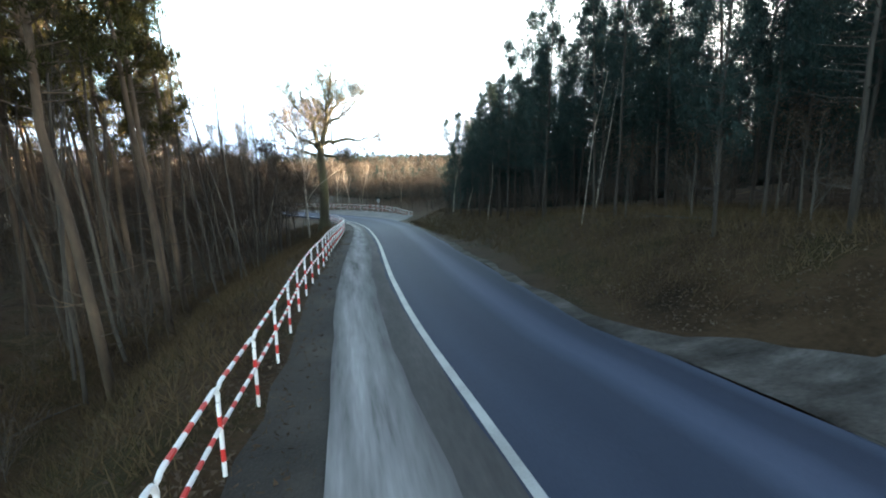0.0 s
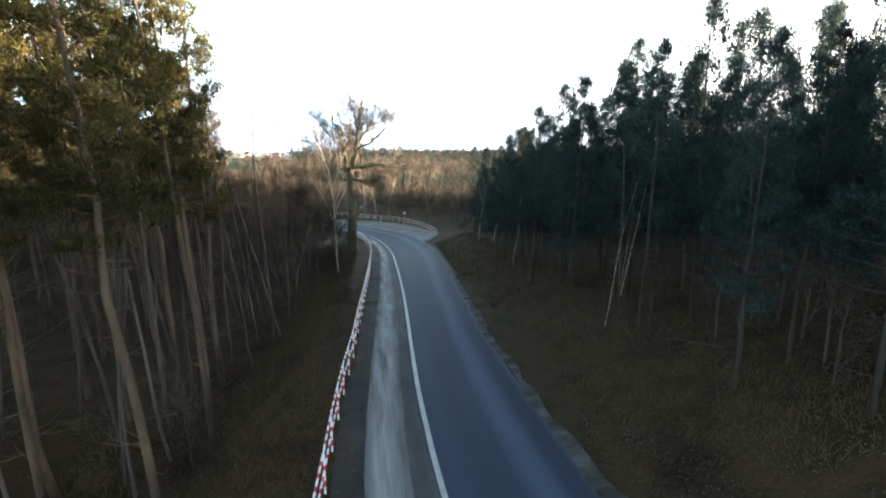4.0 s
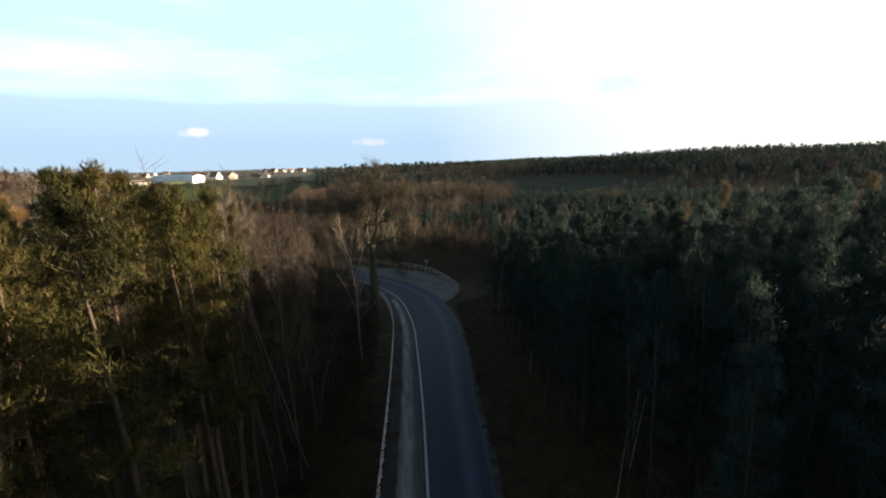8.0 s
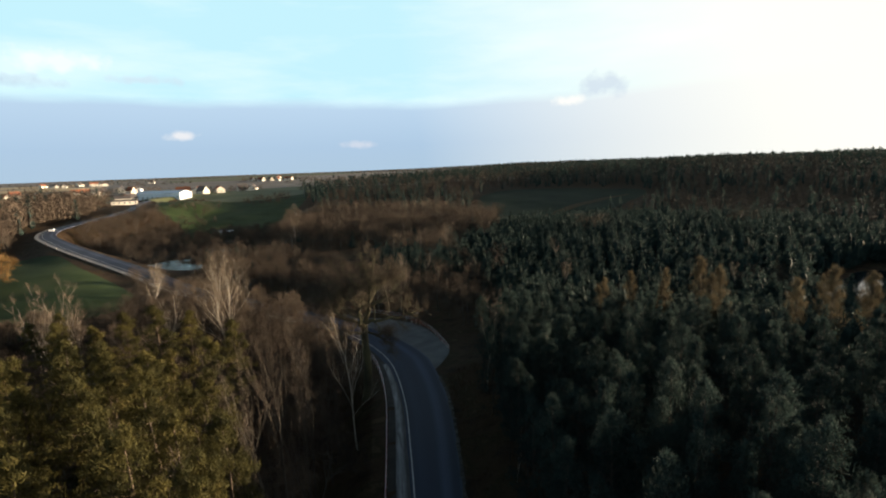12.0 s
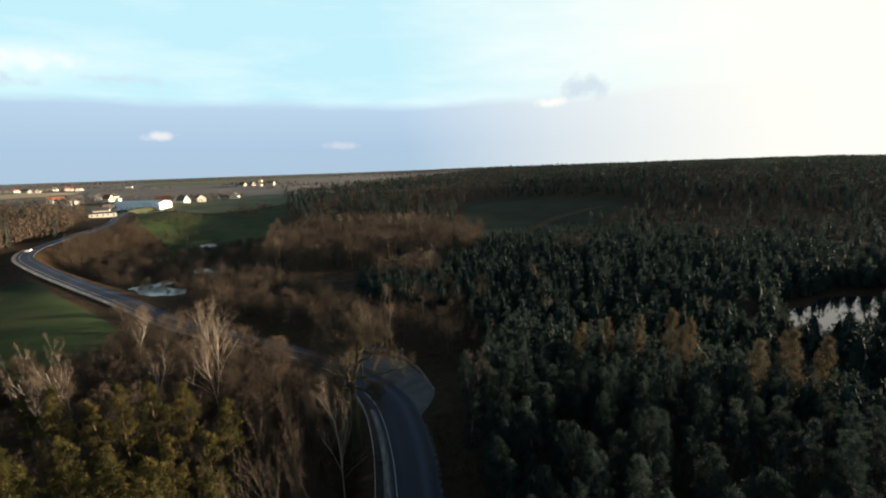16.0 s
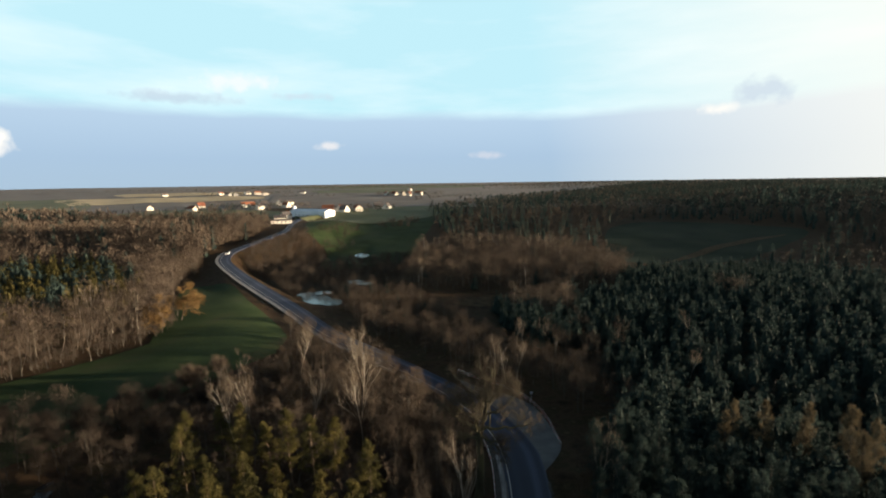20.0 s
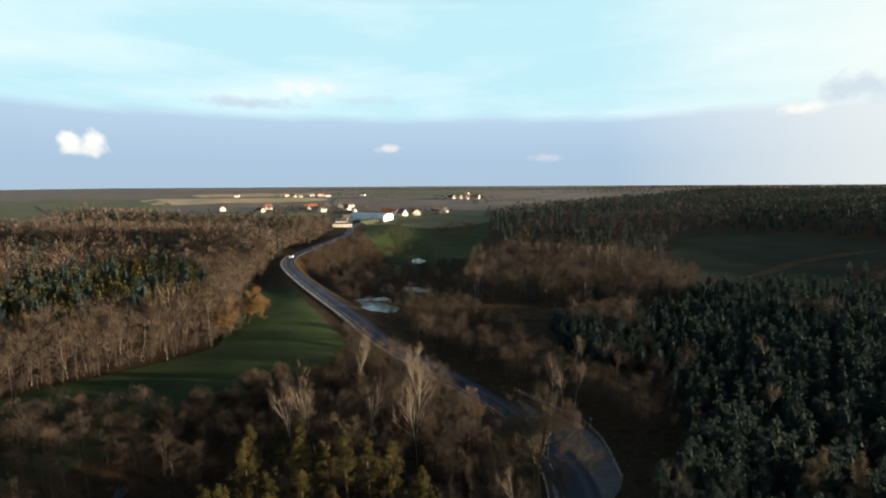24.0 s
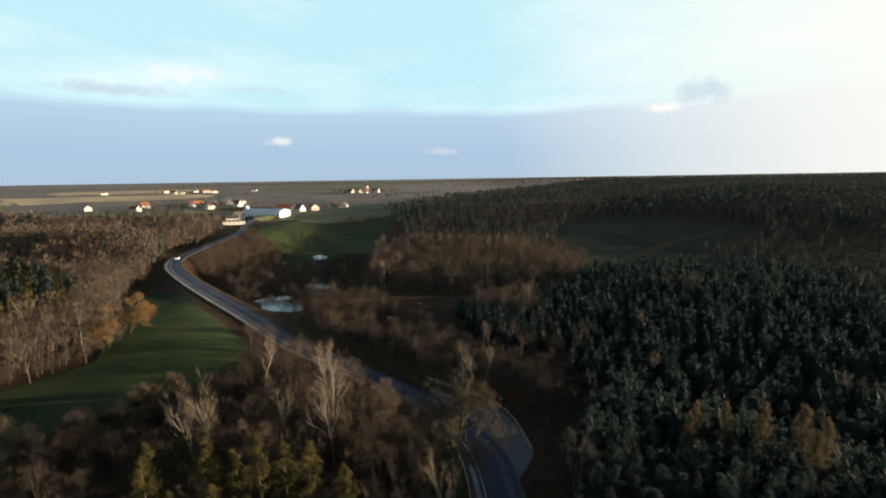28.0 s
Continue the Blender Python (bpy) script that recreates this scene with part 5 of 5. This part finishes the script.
# far forest and the ridge on the right
far = spots([(-60, 420), (-30, 345), (60, 312), (90, 420), (160, 452), (240, 410), (200, 320), (130, 268), (205, 200), (175, 50), (420, -20), (1500, 200), (1700, 1500), (400, 1500), (60, 900), (-90, 560)], 10.0)
dark = NPR.uniform(0, 1, len(far)) + 0.4 * np.sin(far[:, 0] * 0.02) * np.sin(far[:, 1] * 0.017) < 0.52
mid = np.hypot(far[:, 0], far[:, 1]) < 520
stand("mid_conifer_forest", far[dark & mid], C25, WOODS, "dark conifer forest beyond the clearing", (0.75, 1.15))
stand("mid_bare_forest", far[~dark & mid], B25, WOODS, "leafless brown forest beyond the clearing", (0.75, 1.1))
stand("far_conifer_forest", far[dark & ~mid], C3, WOODS, "dark far conifer forest", (0.75, 1.15))
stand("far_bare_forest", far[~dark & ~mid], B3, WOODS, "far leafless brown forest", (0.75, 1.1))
rim = spots([(-1500, 2300), (-700, 2000), (0, 1500), (500, 1500), (1700, 1500), (2600, 2200), (2200, 3600), (-200, 3200)], 26)
rim = rim[np.sin(rim[:, 0] * 0.004) + np.sin(rim[:, 1] * 0.006 + rim[:, 0] * 0.002) > -0.2]
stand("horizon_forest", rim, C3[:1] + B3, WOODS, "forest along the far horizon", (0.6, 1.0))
stand("under_growth", np.vstack([spots([(8.5, 4), (8.8, 40), (14, 78), (26, 96), (36, 70), (26, 4)], 3.6, gap=6.6), spots([(-6, 8), (-6, 70), (-20, 90), (-34, 60), (-30, 6)], 3.0, gap=7.5)]), U1, WOODS, "thin leafless undergrowth on the wood floor", (0.4, 0.9), category="undergrowth")

# ---- wood floor: grass, litter ----
def tufts(name, pts, per, height, width, mat, label, flat=False):
    pts = np.repeat(pts, per, 0) + NPR.normal(0, 0.12, (len(pts) * per, 2))
    z = ground(pts[:, 0], pts[:, 1])
    n = len(pts)
    base = np.column_stack([pts, z + (0.02 if flat else -0.02)])
    if flat:
        d = unit(np.column_stack([NPR.normal(0, 1, (n, 2)), NPR.uniform(0.0, 0.5, n)]))
    else:
        d = unit(np.column_stack([NPR.normal(0, 0.55, (n, 2)), np.ones(n)]))
    g = Geo()
    g.tris(blades(base, d, NPR.uniform(0.4, 1.2, n) * height, NPR.uniform(0.6, 1.2, n) * width, NPR))
    return tagged(part(name, g, mat), label, "ground cover", kind="stuff")


left_slope = spots([(-2.6, 2), (-2.2, 12), (-1.8, 30), (-2.0, 62), (-4, 72), (-9, 70), (-8, 30), (-11, 14), (-12, 2)], 0.42, gap=4.6)
right_bank = spots([(5.6, 12.5), (8.5, 9.2), (15, 8.4), (16, 20), (13, 40), (14, 68), (9, 68), (7, 40), (5.6, 22)], 0.45, gap=3.2)
tufts("dry_grass", np.vstack([left_slope, left_slope + NPR.normal(0, 0.2, left_slope.shape), right_bank, right_bank + NPR.normal(0, 0.25, right_bank.shape)]), 7, 0.55, 0.022, M["dry_grass"], "tufts of dull dry grass on the banks")
leaves = np.vstack([spots([(-3, 0), (-2.5, 30), (-6, 50), (-16, 44), (-18, 0)], 0.55, gap=4.8), spots([(6, 12), (9, 9), (20, 8), (20, 30), (12, 44), (7.4, 40)], 0.42, gap=3.6)])
tufts("fallen_leaves", leaves, 4, 0.08, 0.06, M["dry_leaf"], "fallen pale brown leaves on the ground", flat=True)
bank_leaves = np.vstack([spots([(6.5, 12), (9, 9), (17, 8.2), (17, 20), (9, 22)], 0.24, gap=3.6), spots([(5.4, 9), (7, 8), (9.5, 5), (9, 2), (5.6, 2)], 0.45, gap=3.2)])
bank_leaves = np.vstack([bank_leaves, spots([(4.8, 12.5), (5.4, 10), (7, 9), (9.5, 6.4), (10.5, 7.2), (8, 11), (5.4, 15)], 0.2, gap=2.6)])
tufts("bank_leaves", bank_leaves, 3, 0.075, 0.06, M["dry_leaf"], "drift of withered leaves on the bank", flat=True)
verge_bits = spots([(-3.4, 2), (-2.3, 12), (-1.6, 30), (-0.6, 50), (0.2, 50), (-0.4, 30), (-0.9, 14), (-1.1, 2)], 0.22, gap=1.5)
tufts("verge_litter", verge_bits, 3, 0.09, 0.07, M["dry_leaf"], "leaf scraps and grit on the verge", flat=True)
tufts("verge_grass", verge_bits[::2], 5, 0.16, 0.018, M["dry_grass"], "sparse grass along the barrier")


def fallen_branch(x, y, length, turn, r=0.035):
    root = thing("fallen_branch", "fallen bare branch lying on the grass", "branch", at=Matrix.Translation((x, y, gz(x, y) + r)) @ Matrix.Rotation(turn, 4, "Z"))
    g = Geo()
    g.tube([(0, 0, 0), (length * 0.4, 0.1, 0.03), (length * 0.75, -0.05, 0.05), (length, 0.08, 0.02)], [r, r * 0.8, r * 0.5, 0.006], 6)
    part("stem", g, M["grey_bark"], root, smooth=True)
    for k, s in ((0.45, 1), (0.7, -1)):
        q = Geo()
        q.tube([(length * k, 0.05, 0.03), (length * (k + 0.12), 0.28 * s, 0.1), (length * (k + 0.2), 0.4 * s, 0.05)], [r * 0.5, r * 0.35, 0.004], 5)
        part("twig", q, M["grey_bark"], root)


for a in ((-4.6, 11.2, 1.4, 0.5), (-5.4, 20.5, 1.1, 2.2), (-8.2, 13.0, 2.0, 1.1), (9.6, 12.4, 1.5, 0.2), (11.2, 14.6, 1.9, 2.6), (8.4, 18.2, 1.2, 1.0)):
    fallen_branch(*a)


# ---- buildings ----
def building(name, x, y, turn, size, eaves, ridge, wall, roof, label, category="house", floors=2, bays=3, chimney=True, z=None):
    """A gabled building: walls, roof with overhang, windows with frames, a door and a chimney."""
    lx, ly = size
    root = thing(name, label, category, at=Matrix.Translation((x, y, (gz(x, y) if z is None else z) - 0.1)) @ Matrix.Rotation(turn, 4, "Z"))
    g = Geo()
    a, b = lx / 2, ly / 2
    g.add([(-a, -b, -1), (a, -b, -1), (a, b, -1), (-a, b, -1), (-a, -b, eaves), (a, -b, eaves), (a, b, eaves), (-a, b, eaves), (-a, 0, ridge - 0.12), (a, 0, ridge - 0.12)],
          [(0, 1, 5, 4), (2, 3, 7, 6), (1, 2, 6, 9, 5), (3, 0, 4, 8, 7)])
    body = part("wall", g, M[wall], root)
    o, t = 0.45, 0.22
    slope = (ridge - eaves) / b
    for s in (-1, 1):
        q = Geo()
        e = (b + o) * s
        ze = eaves - o * slope
        v = [(-a - o, e, ze), (a + o, e, ze), (a + o, 0, ridge), (-a - o, 0, ridge)]
        q.add(v + [(p[0], p[1], p[2] + t) for p in v], [(0, 1, 2, 3)[::s], (7, 6, 5, 4)[::s], (0, 4, 5, 1), (1, 5, 6, 2), (2, 6, 7, 3), (3, 7, 4, 0)])
        part("roof_slope", q, M[roof], root)
    if chimney:
        q = Geo()
        q.box((a * 0.4, 0.3, ridge + 0.3), (0.6, 0.6, 1.4))
        part("chimney", q, M["roof_red"], root)
    for s in (-1, 1):
        for f in range(floors):
            for k in range(bays):
                wx = -a + lx * (k + 0.5) / bays
                wz = 1.6 + f * 2.8
                if wz + 0.7 > eaves:
                    continue
                q = Geo()
                q.box((wx, s * (b + 0.02), wz), (1.25, 0.10, 1.45))
                fr = part("window", q, M["white"], root)
                p = Geo()
                p.box((wx, s * (b + 0.06), wz), (1.02, 0.08, 1.22))
                part("pane", p, M["glass"], fr)
    q = Geo()
    q.box((a + 0.02, b * 0.2, 1.05), (0.12, 1.0, 2.1))
    part("door", q, M["roof_dark"], root)
    return root


HALL_TURN = math.atan2(-16, 46)
building("farm_hall", -201, 489, HALL_TURN, (48, 16), 5.5, 7.6, "steel_wall", "steel_wall", "long white farm hall with pale metal roof", "hall", floors=1, bays=9, chimney=False)
tower = thing("silo", "pale cylindrical silo beside the farm hall", "silo", at=Matrix.Translation((-226, 500, gz(-226, 500))))
_g = Geo()
_g.tube([(0, 0, -0.5), (0, 0, 9.5)], [2.2, 2.2], 20)
part("drum", _g, M["steel_wall"], tower, smooth=False)
_g = Geo()
_g.tube([(0, 0, 9.5), (0, 0, 10.6), (0, 0, 11)], [2.3, 0.7, 0.1], 20)
part("cap", _g, M["steel_wall"], tower)
building("farm_house", -197, 405, 0.5, (10, 8), 4.6, 6.6, "plaster", "roof_dark", "cream two-storey house lit by the sun", floors=2, bays=4)
building("house_annex", -190, 393, 0.5, (17, 6), 2.9, 3.8, "plaster", "roof_dark", "low cream annex beside the road", floors=1, bays=5, chimney=False)
building("white_house", -222, 470, 1.0, (9, 8), 5.2, 8.2, "plaster", "roof_dark", "white gabled house beside the road", floors=2, bays=2)
building("cottage", -262, 330, 0.9, (9, 7), 4.4, 7.2, "plaster", "roof_dark", "cream cottage among bare trees", floors=1, bays=2)
HR = random.Random(8)
for x, y, w, roof in ((-382, 678, 0, "roof_red"), (-366, 660, 1, "roof_red"), (-350, 637, 0, "roof_red"), (-334, 640, 1, "roof_dark"), (-316, 594, 1, "roof_dark"), (-340, 701, 0, "roof_dark"), (-326, 706, 1, "roof_dark"), (-200, 534, 0, "roof_red"),
                      (-188, 540, 1, "roof_red"), (-178, 526, 0, "roof_dark"), (-168, 546, 1, "roof_red"), (-160, 607, 0, "roof_dark"), (-146, 600, 1, "roof_dark"), (-430, 640, 0, "roof_red"), (-300, 640, 1, "roof_red"), (-395, 570, 0, "roof_red"), (-470, 590, 1, "roof_red")):
    building("village_house", x, y, HR.uniform(0, 3), (HR.uniform(9, 13), HR.uniform(7.5, 9)), HR.uniform(3.4, 5.6), HR.uniform(7.4, 9), "plaster", roof, "village house with " + ("orange-red" if roof == "roof_red" else "dark grey") + " tiled gable roof", floors=2, bays=3)
for x, y in ((-762, 1226), (-735, 1215), (-700, 1170), (-676, 1156), (-674, 1263), (-640, 1240), (-241, 1064), (-225, 1080), (-205, 1050), (-262, 1075), (-190, 1090), (-900, 1190), (-930, 1230), (-560, 1300), (-290, 1500), (-620, 1200), (-720, 1290)):
    building("far_house", x, y, HR.uniform(0, 3), (HR.uniform(11, 18), HR.uniform(8, 11)), HR.uniform(3.6, 6), HR.uniform(8, 10), "plaster", HR.choice(("roof_red", "roof_dark")), "distant pale village house with gable roof", floors=1, bays=3)

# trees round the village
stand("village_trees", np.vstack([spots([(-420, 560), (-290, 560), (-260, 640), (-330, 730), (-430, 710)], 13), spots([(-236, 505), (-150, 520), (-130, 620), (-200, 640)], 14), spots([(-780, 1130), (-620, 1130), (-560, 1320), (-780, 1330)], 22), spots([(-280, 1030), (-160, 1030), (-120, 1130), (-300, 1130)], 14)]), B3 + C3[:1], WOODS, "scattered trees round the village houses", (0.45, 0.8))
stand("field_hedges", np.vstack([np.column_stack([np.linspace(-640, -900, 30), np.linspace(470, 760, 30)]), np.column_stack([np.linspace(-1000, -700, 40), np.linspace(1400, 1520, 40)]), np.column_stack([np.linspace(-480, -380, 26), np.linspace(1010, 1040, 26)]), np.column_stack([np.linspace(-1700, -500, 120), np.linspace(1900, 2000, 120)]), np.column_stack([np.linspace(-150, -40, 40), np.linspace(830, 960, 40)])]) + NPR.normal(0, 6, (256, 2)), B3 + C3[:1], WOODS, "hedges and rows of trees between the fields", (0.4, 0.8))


# ---- on the road ----
def car(x, y, turn, z, paint, label):
    root = thing("car", label, "car", at=Matrix.Translation((x, y, z)) @ Matrix.Rotation(turn, 4, "Z"))
    g = Geo()
    prof = [(-2.1, 0.35), (-2.15, 0.75), (-1.9, 0.95), (1.0, 0.98), (2.0, 0.78), (2.15, 0.5), (2.1, 0.3)]
    n = len(prof)
    g.add([(px, s * 0.86, pz) for s in (-1, 1) for px, pz in prof], [tuple(range(n)), tuple(range(2 * n - 1, n - 1, -1))] + [(k, n + k, n + (k + 1) % n, (k + 1) % n) for k in range(n)])
    part("body", g, M[paint], root)
    g = Geo()
    g.add([(px, s * (0.82 if pz < 1 else 0.64), pz) for s in (-1, 1) for px, pz in ((-1.8, 0.95), (-1.3, 1.42), (0.2, 1.45), (1.0, 0.97))], [(0, 1, 2, 3), (7, 6, 5, 4), (0, 4, 5, 1), (1, 5, 6, 2), (2, 6, 7, 3)])
    part("cabin", g, M["glass"], root)
    for px in (-1.3, 1.3):
        for s in (-1, 1):
            g = Geo()
            g.tube([(px, s * 0.68, 0.31), (px, s * 0.90, 0.31)], [0.31, 0.31], 14)
            w = part("wheel", g, M["rubber"], root)
            g = Geo()
            g.tube([(px, s * 0.89, 0.31), (px, s * 0.915, 0.31)], [0.18, 0.18], 10)
            part("rim", g, M["steel"], w)
    for s in (-1, 1):
        g = Geo()
        g.box((2.08, s * 0.62, 0.62), (0.12, 0.32, 0.14))
        part("headlight", g, M["white"], root)
        g = Geo()
        g.box((-2.12, s * 0.66, 0.7), (0.1, 0.26, 0.14))
        part("tail_light", g, M["red"], root)


_i = int(np.argmin(np.hypot(EDGE[:, 0] + 144, EDGE[:, 1] - 236)))
_p = EDGE[_i] + RIGHT[_i] * 1.6
car(_p[0], _p[1], math.atan2(_t[_i, 1], _t[_i, 0]) + math.pi, EDGE_Z[_i] + 0.005, "white", "white car on the bend of the far road")

sign = thing("road_sign", "small round-headed sign on a steel post behind the barrier", "road sign", at=Matrix.Translation((6.9, 96.0, gz(6.9, 96.0))))
_g = Geo()
_g.tube([(0, 0, -0.4), (0, 0, 2.5)], [0.035, 0.035], 8)
part("post", _g, M["steel"], sign)
_g = Geo()
_g.tube([(0, -0.05, 2.25), (0, -0.08, 2.25)], [0.32, 0.32], 20)
part("plate", _g, M["steel"], sign, "bare grey back of the plate")

# dark marker posts along the far footpath
for _i in range(196, 300, 13):
    _p = EDGE[_i] - RIGHT[_i] * 2.9
    marker = thing("marker_post", "short dark marker post beside the far footpath", "post", "marker posts", Matrix.Translation((_p[0], _p[1], EDGE_Z[_i] - 0.2)))
    _g = Geo()
    _g.tube([(0, 0, -0.4), (0, 0, 1.0)], [0.09, 0.08], 8)
    part("shaft", _g, M["roof_dark"], marker)
    _g = Geo()
    _g.tube([(0, 0, 1.0), (0, 0, 1.16), (0, 0, 1.2)], [0.085, 0.085, 0.04], 8)
    part("cap", _g, M["white"], marker)
